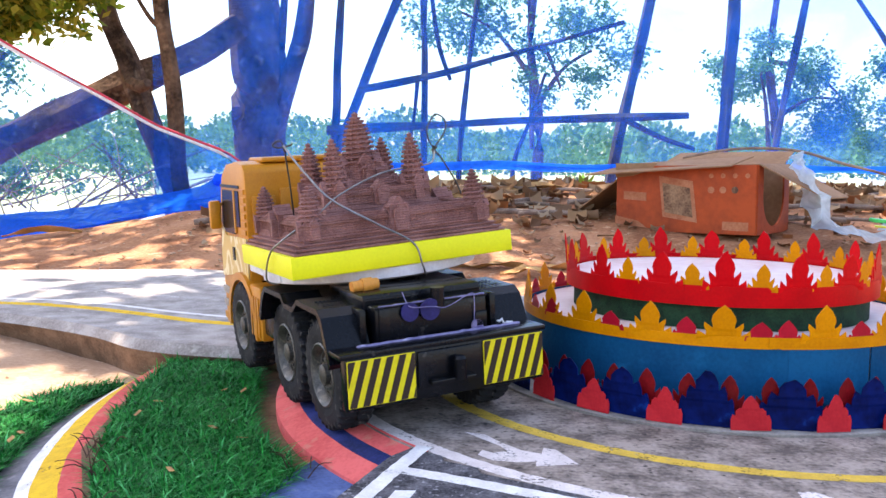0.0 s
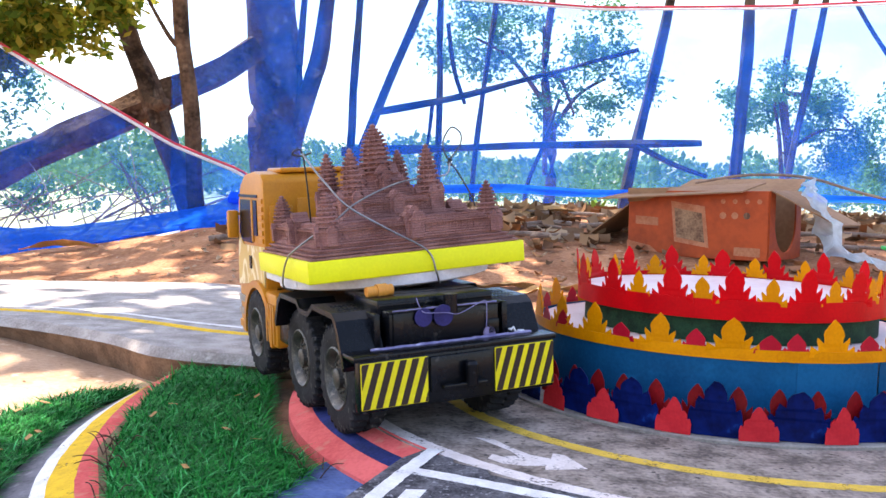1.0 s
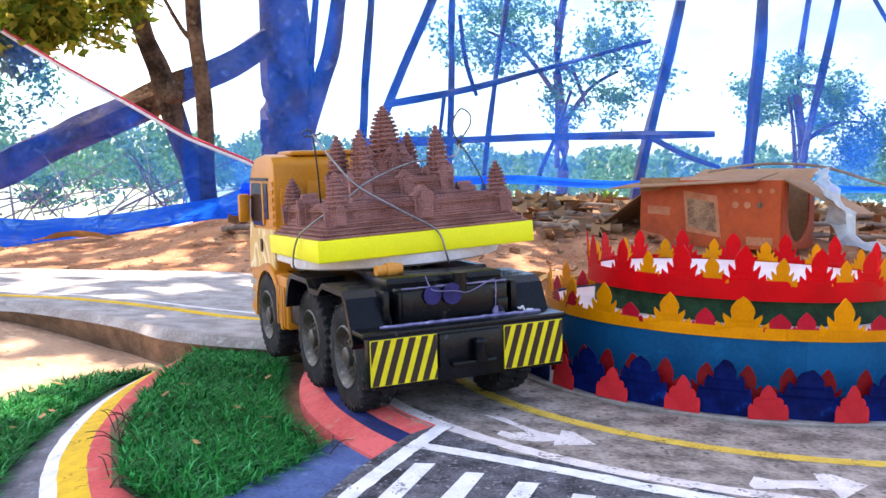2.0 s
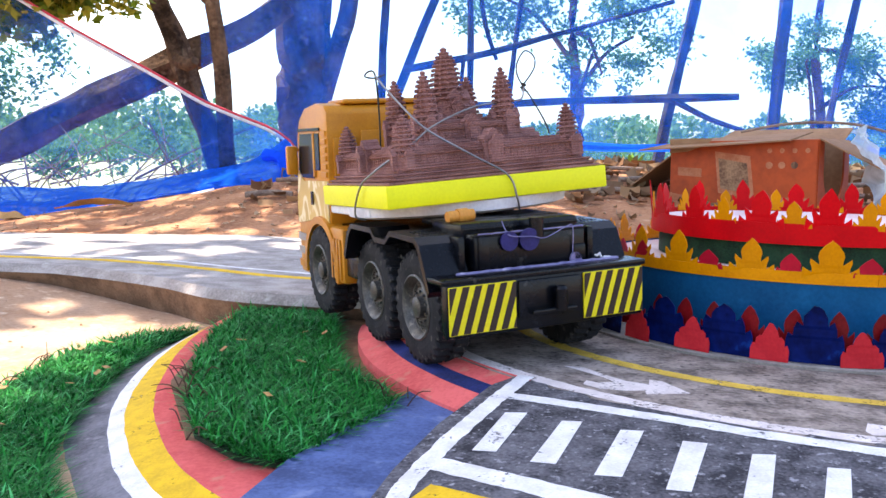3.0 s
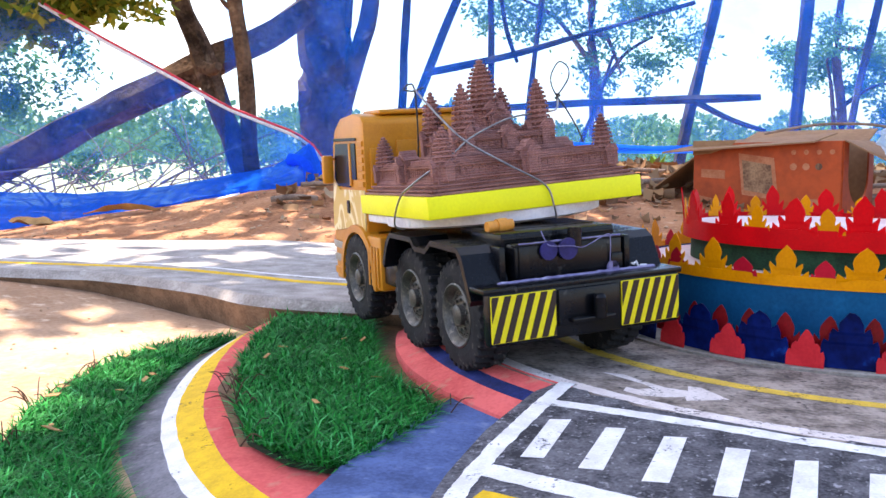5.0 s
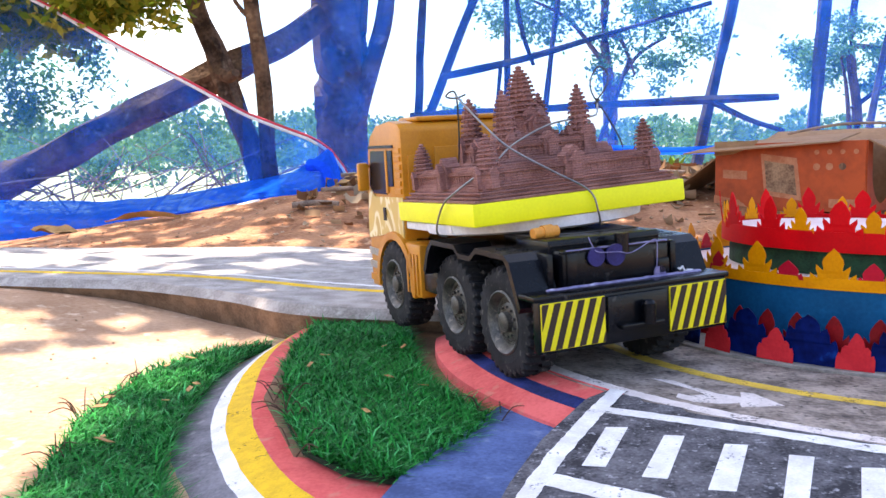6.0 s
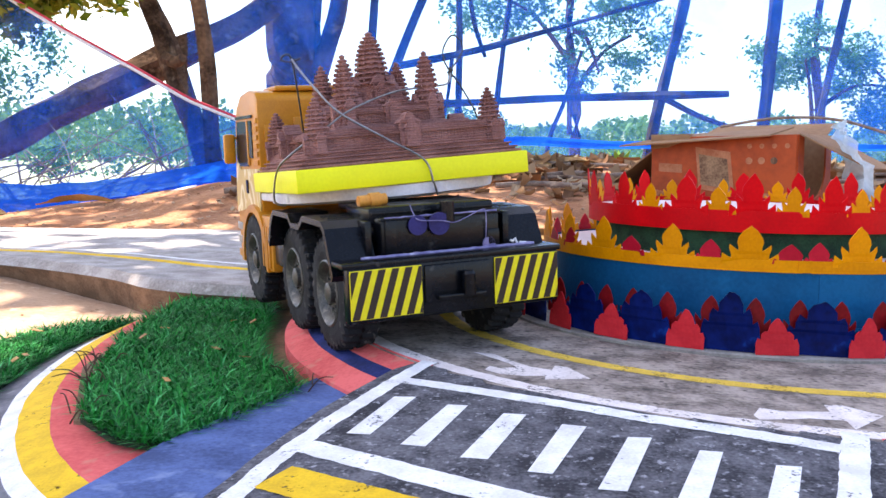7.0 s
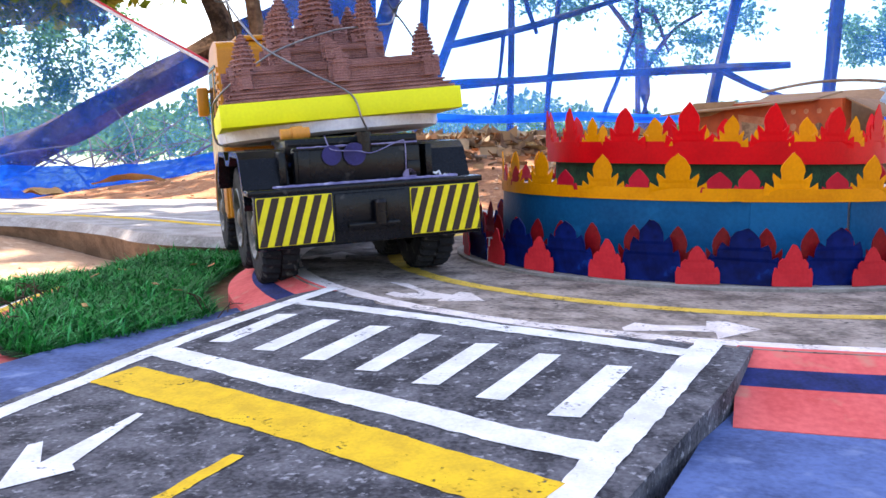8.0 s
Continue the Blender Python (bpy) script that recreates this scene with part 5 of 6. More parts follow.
part("trunk", limb([at(-1.21, -0.1, to=3.35), at(-1.25, 0.19, to=3.35), at(-1.27, 0.55, to=3.35), at(-1.32, 0.9, to=3.35), at(-1.36, 1.4, to=3.35)], 0.034, 0.026, wob=0.4), M_bark, T3, smooth=True)
part("limb", limb([at(-1.31, 0.84, to=3.35), at(-1.38, 0.90, to=3.35), at(-1.5, 1.1, to=3.35)], 0.012, 0.006), M_bark, T3, smooth=True)
leaf_cloud("crown", [(-1.60, 3.45, 0.93, 0.24, 0.20), (-1.90, 3.45, 0.93, 0.27, 0.26), (-2.25, 3.5, 0.90, 0.28, 0.26), (-1.78, 3.45, 0.84, 0.16, 0.10)], 7500, 0.05, M_leaf, T2, 11)

POLES = [((-0.55, -0.15), (-0.53, 0.43), (-0.505, 0.95), 0.024), ((-0.60, 0.02), (-0.48, 0.40), (-0.24, 1.0), 0.026), ((-0.14, -0.15), (-0.135, 0.38), (-0.14, 1.0), 0.021), ((0.02, -0.15), (0.03, 0.35), (0.10, 1.0), 0.016),
         ((0.63, -0.15), (0.72, 0.29), (0.85, 0.98), 0.032), ((1.17, -0.15), (1.19, 0.35), (1.215, 1.0), 0.036), ((1.36, -0.15), (1.43, 0.39), (1.53, 1.0), 0.022), ((2.2, -0.15), (1.96, 0.63), (1.73, 1.0), 0.014),
         ((2.05, -0.15), (2.1, 0.5), (2.1, 1.0), 0.026), ((0.27, -0.15), (0.26, 0.2), (0.33, 0.42), 0.012)]
for p0, p1, p2, r in POLES:
    tagged(done("fence_pole", limb([(p0[0], 3.9, p0[1]), (p1[0], 3.9, p1[1]), (p2[0], 3.9, p2[1]), (2 * p2[0] - p1[0], 3.92, 2 * p2[1] - p1[1])], r * 0.80, r * 0.64, 9, 10, 0.55), M_pole, smooth=True), "rough wooden fence pole behind the blue net", "pole", "fence poles")
RAILS = [([(-0.42, 0.555), (-0.05, 0.63), (0.35, 0.745), (0.73, 0.855)], 0.017), ([(-0.56, 0.375), (0.0, 0.41), (0.45, 0.435), (1.02, 0.455)], 0.023), ([(0.74, 0.44), (0.90, 0.36), (1.05, 0.31)], 0.014), ([(-0.10, 0.95), (-0.07, 0.75), (-0.02, 0.60)], 0.012), ([(-0.16, 0.62), (-0.175, 0.45), (-0.20, 0.30)], 0.010)]
for pts, r in RAILS:
    tagged(done("fence_rail", limb([(x, 3.84, z) for x, z in pts], r * 0.85, r * 0.62, 9, 8, 0.6), M_pole, smooth=True), "crooked wooden rail lashed across the fence poles", "rail", "fence rails")

# saplings and nearer foliage behind the fence
for i, (x, y, h, blobs) in enumerate([(0.55, 6.6, 2.3, [(0.50, 6.6, 1.45, 0.62, 0.50), (1.0, 6.8, 1.10, 0.45, 0.30), (0.0, 6.6, 1.35, 0.40, 0.40), (0.75, 6.6, 0.80, 0.35, 0.22)]), (-3.75, 5.3, 2.0, [(-2.1, 5.8, 0.22, 0.34, 0.15), (-2.65, 5.5, 0.12, 0.35, 0.12), (-3.15, 5.4, 0.80, 0.42, 0.42), (-3.6, 5.2, 0.85, 0.5, 0.55)]), (2.6, 7.5, 2.4, [(2.5, 7.5, 1.0, 0.5, 0.35), (3.2, 7.5, 0.8, 0.5, 0.45)])]):
    t = thing("broadleaf_tree", "slender leafy tree beyond the net fence", "tree", "trees beyond the fence")
    part("trunk", limb([(x, y, -0.3), (x + 0.05, y, 0.5), (x - 0.03, y, 1.2), (x + 0.1, y, h)], 0.05, 0.02, 5, 9, 0.3), M_bark, t, smooth=True)
    for k in range(4):
        bx = blobs[k % len(blobs)]
        if abs(bx[0] - x) > 0.8:
            continue
        part("limb", limb([(x, y, 0.35 + 0.25 * k), ((x + bx[0]) / 2, bx[1], (0.35 + 0.25 * k + bx[2]) / 2 + 0.1), (bx[0], bx[1], bx[2])], 0.022, 0.008, 5, 7, 0.3), M_bark, t, smooth=True)
    leaf_cloud("crown", blobs, 9000, 0.040, M_leafd, t, 30 + i, spread=0.125)

# far woods round the field
rnd = random.Random(5)
verts, faces = [], []
for k in range(46000):
    a = rnd.uniform(-1.05, 1.05)
    d = rnd.uniform(70, 120)
    top = 4.2 + 3.2 * noise.noise(Vector((a * 7, 0, 1))) + 2.2 * noise.noise(Vector((a * 29, d * 0.02, 4)))
    z = -0.3 + max(0.6, top * d / 90) * rnd.random() ** 0.75
    p = Vector((d * math.sin(a), d * math.cos(a), z))
    s = rnd.uniform(0.3, 0.8)
    u = Vector((rnd.gauss(0, 1), rnd.gauss(0, 1), rnd.gauss(0, 1))).normalized()
    v = u.cross(Vector((rnd.gauss(0, 1), rnd.gauss(0, 1), rnd.gauss(0, 1)))).normalized()
    k0 = len(verts)
    verts += [p, p + u * s * 0.5 + v * s * 0.35, p + u * s, p + u * s * 0.5 - v * s * 0.35]
    faces.append((k0, k0 + 1, k0 + 2, k0 + 3))
for k in range(16000):
    a = rnd.uniform(-0.75, 0.85)
    d = rnd.uniform(26, 38)
    top = 0.9 + 0.9 * noise.noise(Vector((a * 9, 3, 1))) + 0.5 * noise.noise(Vector((a * 40, 1, 4)))
    if top < 0.45:
        continue
    p = Vector((d * math.sin(a), d * math.cos(a), -0.15 + top * rnd.random() ** 0.8))
    s = rnd.uniform(0.10, 0.26)
    u = Vector((rnd.gauss(0, 1), rnd.gauss(0, 1), rnd.gauss(0, 1))).normalized()
    v = u.cross(Vector((rnd.gauss(0, 1), rnd.gauss(0, 1), rnd.gauss(0, 1)))).normalized()
    k0 = len(verts)
    verts += [p, p + u * s * 0.5 + v * s * 0.35, p + u * s, p + u * s * 0.5 - v * s * 0.35]
    faces.append((k0, k0 + 1, k0 + 2, k0 + 3))
me = bpy.data.meshes.new("far_woods")
me.from_pydata(verts, [], faces)
me.materials.append(M_far)
tagged(new("far_woods", me), "hazy green tree line beyond the dry field", "woods", kind="stuff")


# blue shade net: the long curtain and the sagging near piece
def net(name, x0, x1, y, top, bottom, material, label, nx=140, nz=14, wave=0.03, seed=0):
    bm = bmesh.new()
    rows = []
    for i in range(nx + 1):
        x = x0 + (x1 - x0) * i / nx
        zt, zb = top(x), bottom(x)
        rows.append([bm.verts.new((x, y + wave * noise.noise(Vector((x * 2.2, k / nz * 1.5, seed))) + 0.3 * wave * math.sin(x * 19 + 2 * noise.noise(Vector((x, k, 1)))), zb + (zt - zb) * k / nz)) for k in range(nz + 1)])
    for a, b in zip(rows, rows[1:]):
        for k in range(nz):
            bm.faces.new((a[k], b[k], b[k + 1], a[k + 1]))
    if isinstance(label, str):
        t = thing(name, label, "net")
        part("netting", bm, material, t, smooth=True)
        return t
    return part(name, bm, material, label, smooth=True)


def interp(pts):
    xs, zs = [p[0] for p in pts], [p[1] for p in pts]
    return lambda x: float(np.interp(x, xs, zs))


top_r = interp([(-1.12, 1.10), (-0.2, 0.985), (0.5, 0.945), (1.2, 0.965), (2.2, 1.03), (5.0, 1.15)])
hem3 = hem2 = net("shade_net", -1.20, 5.0, 3.46, top_r, lambda x: ground_z(x, 3.46) - 0.01, M_net, "tall translucent blue shade net hung along the fence", wave=0.04, seed=2)
edge = interp([(-3.4, 1.55), (-1.86, 0.77), (-1.62, 0.635), (-1.33, 0.485), (-1.13, 0.375), (-0.97, 0.315), (-0.86, 0.275), (-0.79, 0.225), (-0.74, 0.155), (-0.705, 0.085)])
hem = net("shade_net", -3.4, -0.705, 3.28, edge, lambda x: min(ground_z(x, 3.28) - 0.01, edge(x) - 0.02), M_net, "sagging blue shade net with a striped hem", wave=0.03, seed=6)
el = [Vector((x, 3.275, edge(x))) for x in np.linspace(-3.4, -0.705, 60)]
bm = bmesh.new()
sweep(bm, el, [0.0048] * len(el), 8)
part("red_cord", bm, M_hemr, hem, smooth=True)
bm = bmesh.new()
sweep(bm, [p + Vector((0, -0.003, -0.011)) for p in el], [0.006] * len(el), 8)
part("white_cord", bm, M_hemw, hem, smooth=True)
bm = bmesh.new()
fl = [Vector((x, 3.39, ground_z(x, 3.39) + 0.014 + 0.006 * noise.noise(Vector((x * 5, 0, 0))))) for x in np.linspace(-0.65, 5.0, 80)]
sweep(bm, fl, [0.006] * len(fl), 6)
part("red_cord", bm, M_hemr, hem2, smooth=True)
bm = bmesh.new()
tl = [Vector((x, 3.41, top_r(x))) for x in np.linspace(-1.1, 5.0, 60)]
sweep(bm, tl, [0.0045] * len(tl), 6)
part("red_cord", bm, M_hemr, hem3, smooth=True)
bm = bmesh.new()
sweep(bm, [p + Vector((0, -0.004, -0.010)) for p in tl], [0.005] * len(tl), 6)
part("white_cord", bm, M_hemw, hem3, smooth=True)
net("net_fold", -0.55, 3.0, 3.36, lambda x: 0.245 + 0.012 * noise.noise(Vector((x * 3, 0, 0))), lambda x: 0.212 + 0.012 * noise.noise(Vector((x * 3, 5, 0))), M_tarp, hem3, nz=3, wave=0.02)

# net bunched on the soil
bm = bmesh.new()
tops = interp([(-3.4, 0.045), (-1.82, 0.045), (-1.51, 0.045), (-1.21, 0.085), (-1.0, 0.125), (-0.88, 0.15), (-0.80, 0.20), (-0.75, 0.235), (-0.725, 0.20), (-0.70, 0.09)])
bots = interp([(-3.4, -0.105), (-1.82, -0.105), (-1.55, -0.085), (-1.31, -0.035), (-1.11, 0.035), (-0.87, 0.06), (-0.77, 0.035), (-0.71, -0.04)])
rows = []
for i in range(150):
    x = -3.4 + 2.70 * i / 149
    row = []
    for k in range(13):
        t = k / 12
        z = bots(x) + (tops(x) - bots(x)) * t
        fold = 0.022 * noise.noise(Vector((x * 5 + t * 2, t * 5, 0))) + 0.010 * noise.noise(Vector((x * 16, t * 9, 2)))
        row.append(bm.verts.new((x, 2.86 + 0.16 * t * t + fold, z + 0.010 * noise.noise(Vector((x * 9, t * 6, 7))))))
    rows.append(row)
for a, b in zip(rows, rows[1:]):
    for k in range(12):
        bm.faces.new((a[k], b[k], b[k + 1], a[k + 1]))
BUNCH = thing("bunched_net", "bunched blue net lying in folds on the soil", "net")
part("netting", bm, M_tarp, BUNCH, smooth=True)
part("tail", limb([(-0.80, 2.92, 0.175), (-0.745, 2.90, 0.165), (-0.715, 2.88, 0.11), (-0.705, 2.87, 0.04), (-0.70, 2.86, -0.005)], 0.022, 0.010, wob=0.6), M_tarp, BUNCH, "twisted hanging end of the net", smooth=True)
part("cord", limb([(-1.9, 2.84, -0.10), (-1.5, 2.84, -0.075), (-1.2, 2.84, -0.005), (-0.95, 2.84, 0.055)], 0.007, 0.006, wob=0.4), M_hemw, BUNCH, "pale edge cord", smooth=True)


# cardboard carton with open flaps
M_card = mat("brown_cardboard", (0.33, 0.195, 0.11), (0.25, 0.14, 0.078), 10, 0.85, 0.2, spec=0.15)
M_print = mat("orange_print", (0.43, 0.068, 0.012), (0.27, 0.042, 0.009), 7, 0.6, 0.05, spec=0.3)
M_printd = mat("brown_print", (0.10, 0.045, 0.025), (0.34, 0.20, 0.11), 22, 0.6, 0.0)
M_printw = mat("pale_print", (0.46, 0.19, 0.095), (0.34, 0.105, 0.045), 20, 0.6, 0.0)
CARTON_M = Matrix.Translation((0.765, 2.60, 0.045)) @ pose(0, 0, 0, 0, -1, -38)
CARTON = thing("cardboard_box", "open orange-printed cardboard box with spread flaps on the bank", "box", m=CARTON_M)
CW, CD, CH = 0.43, 0.26, 0.195
for nm, c, s, mm in (("front_side", (0, -CD / 2, CH / 2), (CW, 0.005, CH), M_print), ("back_side", (0, CD / 2, CH / 2), (CW, 0.005, CH), M_card), ("end_side", (-CW / 2, 0, CH / 2), (0.005, CD - 0.006, CH), M_card), ("base", (0, 0, 0.003), (CW - 0.006, CD - 0.006, 0.005), M_card)):
    b = bmesh.new()
    cube(b, c, s, 0.0008)
    part(nm, b, mm, CARTON)
b = bmesh.new()
extrude_outline(b, [(-CD / 2 + 0.003, 0.0), (CD / 2 - 0.003, 0.0), (CD / 2 - 0.003, CH), (0.085, CH)] + [(0.085 * math.cos(radians(a)), 0.105 + 0.085 * math.sin(radians(a))) for a in range(0, -181, -15)] + [(-0.085, CH), (-CD / 2 + 0.003, CH)], 0.005, lambda u, v, w: Vector((CW / 2 - 0.0025 + w, u, v)))
bmesh.ops.recalc_face_normals(b, faces=b.faces[:])
part("end_side", b, M_print, CARTON, "orange end with a torn round opening")


def flap(pts, m, label=""):
    b = bmesh.new()
    extrude_outline(b, pts, 0.004, lambda u, v, w: m @ Vector((u, v, w)))
    bmesh.ops.recalc_face_normals(b, faces=b.faces[:])
    part("flap", b, M_card, CARTON, label)


flap([(-0.30, -0.16), (0.14, -0.155), (0.155, 0.02), (-0.22, 0.03)], Matrix.Translation((0.0, -0.02, CH + 0.012)) @ pose(0, 0, 0, 9, -3, 4), "brown top flap sticking out")
flap([(0, -0.12), (0.20, -0.10), (0.20, 0.10), (0, 0.12)], Matrix.Translation((CW / 2, 0.0, CH)) @ pose(0, 0, 0, 0, 28, 0))
flap([(0, -0.12), (-0.22, -0.09), (-0.22, 0.08), (0, 0.12)], Matrix.Translation((-CW / 2, 0.0, CH - 0.04)) @ pose(0, 0, 0, 0, -32, 0))
flap([(-0.2, 0), (0.2, 0), (0.19, 0.12), (-0.18, 0.12)], Matrix.Translation((0.0, CD / 2, CH)) @ pose(0, 0, 0, 20, 0, 0))


def print_patch(nm, pts, mm, lift=0.0004):
    b = bmesh.new()
    extrude_outline(b, pts, 0.0006, lambda u, v, w: Vector((u, -CD / 2 - 0.0026 - lift - w, v)))
    bmesh.ops.recalc_face_normals(b, faces=b.faces[:])
    part(nm, b, mm, CARTON)


print_patch("picture_print", [(-0.062, 0.045), (0.045, 0.030), (0.030, 0.150), (-0.075, 0.165)], M_printw)
print_patch("picture_print", [(-0.055, 0.058), (0.032, 0.045), (0.022, 0.130), (-0.064, 0.145)], M_printd, 0.0012)
print_patch("wave_print", [(-0.218, 0.0), (-0.10, 0.0), (-0.14, 0.03), (-0.218, 0.045)], M_printw)
print_patch("wave_print", [(-0.218, 0.16), (-0.16, 0.165), (-0.10, 0.185), (-0.08, 0.203), (-0.218, 0.203)], M_card)
print_patch("lettering_bar", [(-0.19, 0.095), (-0.115, 0.090), (-0.115, 0.115), (-0.19, 0.120)], M_printw)
print_patch("label_print", [(0.12, 0.012), (0.195, 0.010), (0.195, 0.035), (0.12, 0.036)], M_printw)
for k, x in enumerate((0.085, 0.12, 0.155, 0.19)):
    for z, r in ((0.165, 0.007), (0.125, 0.010)):
        if z < 0.15 and k == 3:
            continue
        print_patch("round_mark", [(x - 0.0 + r * math.cos(a * math.pi / 5), z + r * math.sin(a * math.pi / 5)) for a in range(10)], M_printw if k < 2 or z > 0.15 else M_printd)

# plastic sheet slumped over the box and across the soil, with a bent stick
M_film = sheet("clouded_plastic", (0.86, 0.92, 0.98), (0.62, 0.72, 0.78), 0.30, 40)
bm = bmesh.new()
spine = smooth_line([Vector(p) for p in [(0.945, 2.36, 0.275), (0.965, 2.34, 0.245), (0.985, 2.31, 0.17), (1.02, 2.28, 0.095), (1.12, 2.27, 0.066), (1.30, 2.32, 0.070), (1.6, 2.4, 0.08)]], 6)
rows = []
for i, p in enumerate(spine):
    w = 0.035 + 0.10 * step(i / len(spine) * 1.6)
    rows.append([bm.verts.new(p + Vector((0.035 * noise.noise(Vector((i * 0.3, k * 0.6, 0))), (k - 3) / 6 * w * 2, 0.026 * noise.noise(Vector((i * 0.35, k * 0.5, 4))) - 0.004 * abs(k - 3)))) for k in range(7)])
for a, b in zip(rows, rows[1:]):
    for k in range(6):
        bm.faces.new((a[k], a[k + 1], b[k + 1], b[k]))
tagged(done("plastic_sheet", bm, M_film, smooth=True), "crumpled pale plastic sheet slumped over the box", "plastic sheet")
bm = bmesh.new()
bm.faces.new([bm.verts.new(Vector(q)) for q in ((1.18, 2.34, 0.068), (1.26, 2.38, 0.155), (1.34, 2.42, 0.195), (1.55, 2.44, 0.16), (1.60, 2.40, 0.07))])
bmesh.ops.triangulate(bm, faces=bm.faces[:])
bmesh.ops.subdivide_edges(bm, edges=bm.edges[:], cuts=3, use_grid_fill=True)
for v in bm.verts:
    v.co.y += 0.03 * noise.noise(v.co * 11)
tagged(done("plastic_sheet", bm, M_film, smooth=True), "standing fold of pale plastic sheet", "plastic sheet")
tagged(wire("bent_stick", [(0.66, 2.42, 0.262), (0.80, 2.40, 0.287), (0.95, 2.38, 0.285), (1.08, 2.36, 0.25), (1.25, 2.34, 0.20), (1.40, 2.30, 0.10)], 0.0038, M_twig), "thin bent grey stick resting across the box", "stick")
M_navyb = mat("dark_blue_plastic", (0.015, 0.03, 0.14), None, 30, 0.4, 0.1)
b = bmesh.new()
cube(b, (1.42, 2.42, 0.105), (0.12, 0.05, 0.035), 0.008)
tagged(done("plastic_scrap", b, M_navyb, smooth=True), "dark blue plastic scrap on the plastic sheet", "scrap")

# litter on the bank
rnd = random.Random(21)
verts, faces = [], []


def add_leaf(p, s, curl, roll):
    a = rnd.uniform(0, 6.28)
    d, q = Vector((math.cos(a), math.sin(a), 0)), Vector((-math.sin(a), math.cos(a), 0))
    k = len(verts)
    rows = []
    for j, (t, w) in enumerate(((0, 0.05), (0.3, 0.26), (0.65, 0.24), (1.0, 0.02))):
        c = p + d * s * t + Vector((0, 0, s * curl * (t - 0.5) ** 2 * 2))
        for e in (-1, 0, 1):
            verts.append(c + q * s * w * e + Vector((0, 0, s * roll * e + abs(e) * s * 0.10)))
    for j in range(3):
        for e in range(2):
            faces.append((k + j * 3 + e, k + j * 3 + e + 1, k + j * 3 + e + 4, k + j * 3 + e + 3))


for _ in range(1900):
    y = 2.0 + 1.45 * rnd.random() ** 0.38
    x = rnd.uniform(-0.75, 2.4)
    if x < -0.7 and y > 2.75:
        continue
    add_leaf(Vector((x, y, ground_z(x, y) + rnd.uniform(0.002, 0.012))), rnd.uniform(0.02, 0.085) * (0.5 + 0.6 * step((y - 2.1) / 1.0)), rnd.uniform(-0.3, 0.7), rnd.uniform(-0.25, 0.25))
for _ in range(260):
    x, y = rnd.uniform(-2.2, 1.5), rnd.uniform(1.9, 2.7)
    add_leaf(Vector((x, y, ground_z(x, y) + 0.002)), rnd.uniform(0.008, 0.02), 0.2, 0)
me = bpy.data.meshes.new("leaf_litter")
me.from_pydata(verts, [], faces)
me.materials.append(M_litter)
me.shade_smooth()
tagged(new("leaf_litter", me), "dry brown leaves and bark scattered over the bank", "litter", kind="stuff")


def curled_leaf(x, y, z, length, width, rz, seed, label):
    bm = bmesh.new()
    rows = []
    for i in range(15):
        t = i / 14
        w = width * math.sin(math.pi * (0.06 + 0.90 * t)) ** 0.8
        rows.append([bm.verts.new((length * (t - 0.5), w * (k - 3) / 3, 0.012 * noise.noise(Vector((t * 4, k, seed))) + abs(k - 3) / 3 * 0.45 * w + 0.05 * length * math.sin(3 * t + seed))) for k in range(7)])
    for a, b in zip(rows, rows[1:]):
        for k in range(6):
            bm.faces.new((a[k], b[k], b[k + 1], a[k + 1]))
    bm.verts.ensure_lookup_table()
    o = done("dry_leaf", bm, M_dryleaf, smooth=True)
    o.matrix_basis = pose(x, y, z + 0.012, rnd.uniform(-12, 12), 0, rz)
    return tagged(o, label, "leaf", "large dry leaves")


for x, y, ln, w, rz in ((0.19, 2.03, 0.11, 0.022, 10), (0.10, 2.12, 0.20, 0.02, -14), (0.33, 2.10, 0.18, 0.028, 160), (-1.30, 2.70, 0.24, 0.035, 14), (-1.58, 2.66, 0.18, 0.035, -10), (-0.62, 2.95, 0.20, 0.04, 40), (-0.56, 2.86, 0.17, 0.035, -25), (-0.66, 3.02, 0.22, 0.035, 75), (0.55, 2.98, 0.2, 0.03, 5), (0.0, 2.92, 0.17, 0.03, -30), (0.3, 3.1, 0.24, 0.03, 20)):
    curled_leaf(x, y, ground_z(x, y), ln, w, rz, ln * 50, "large curled dry brown leaf on the soil")
for k in range(26):
    x, y = rnd.uniform(-0.9, 2.0), rnd.uniform(2.5, 3.3)
    a, ln = rnd.uniform(-0.5, 0.5), rnd.uniform(0.12, 0.4)
    z = ground_z(x, y) + 0.012
    tagged(wire("dry_stick", [(x - ln / 2 * math.cos(a), y - ln / 2 * math.sin(a), z), (x, y + 0.01, z + 0.008), (x + ln / 2 * math.cos(a), y + ln / 2 * math.sin(a), z + 0.004)], rnd.uniform(0.003, 0.009), M_twig, n=3), "short dry stick lying on the bank", "stick", "dry sticks")
g = thing("seedling", "small bright green seedling at the foot of the net", "plant", m=Matrix.Translation((0.50, 3.28, ground_z(0.5, 3.28))))
M_seed = mat("seedling_green", (0.30, 0.48, 0.06), None, 20, 0.5, 0.1)
for a in range(5):
    b = bmesh.new()
    extrude_outline(b, [(0, 0), (0.012, 0.03), (0.010, 0.06), (0, 0.085), (-0.010, 0.06), (-0.012, 0.03)], 0.0012, lambda u, v, w: Matrix.Rotation(a * 1.3, 4, "Z") @ Vector((u, w + v * 0.55, v * 0.75)))
    part("leaf_blade", b, M_seed, g)

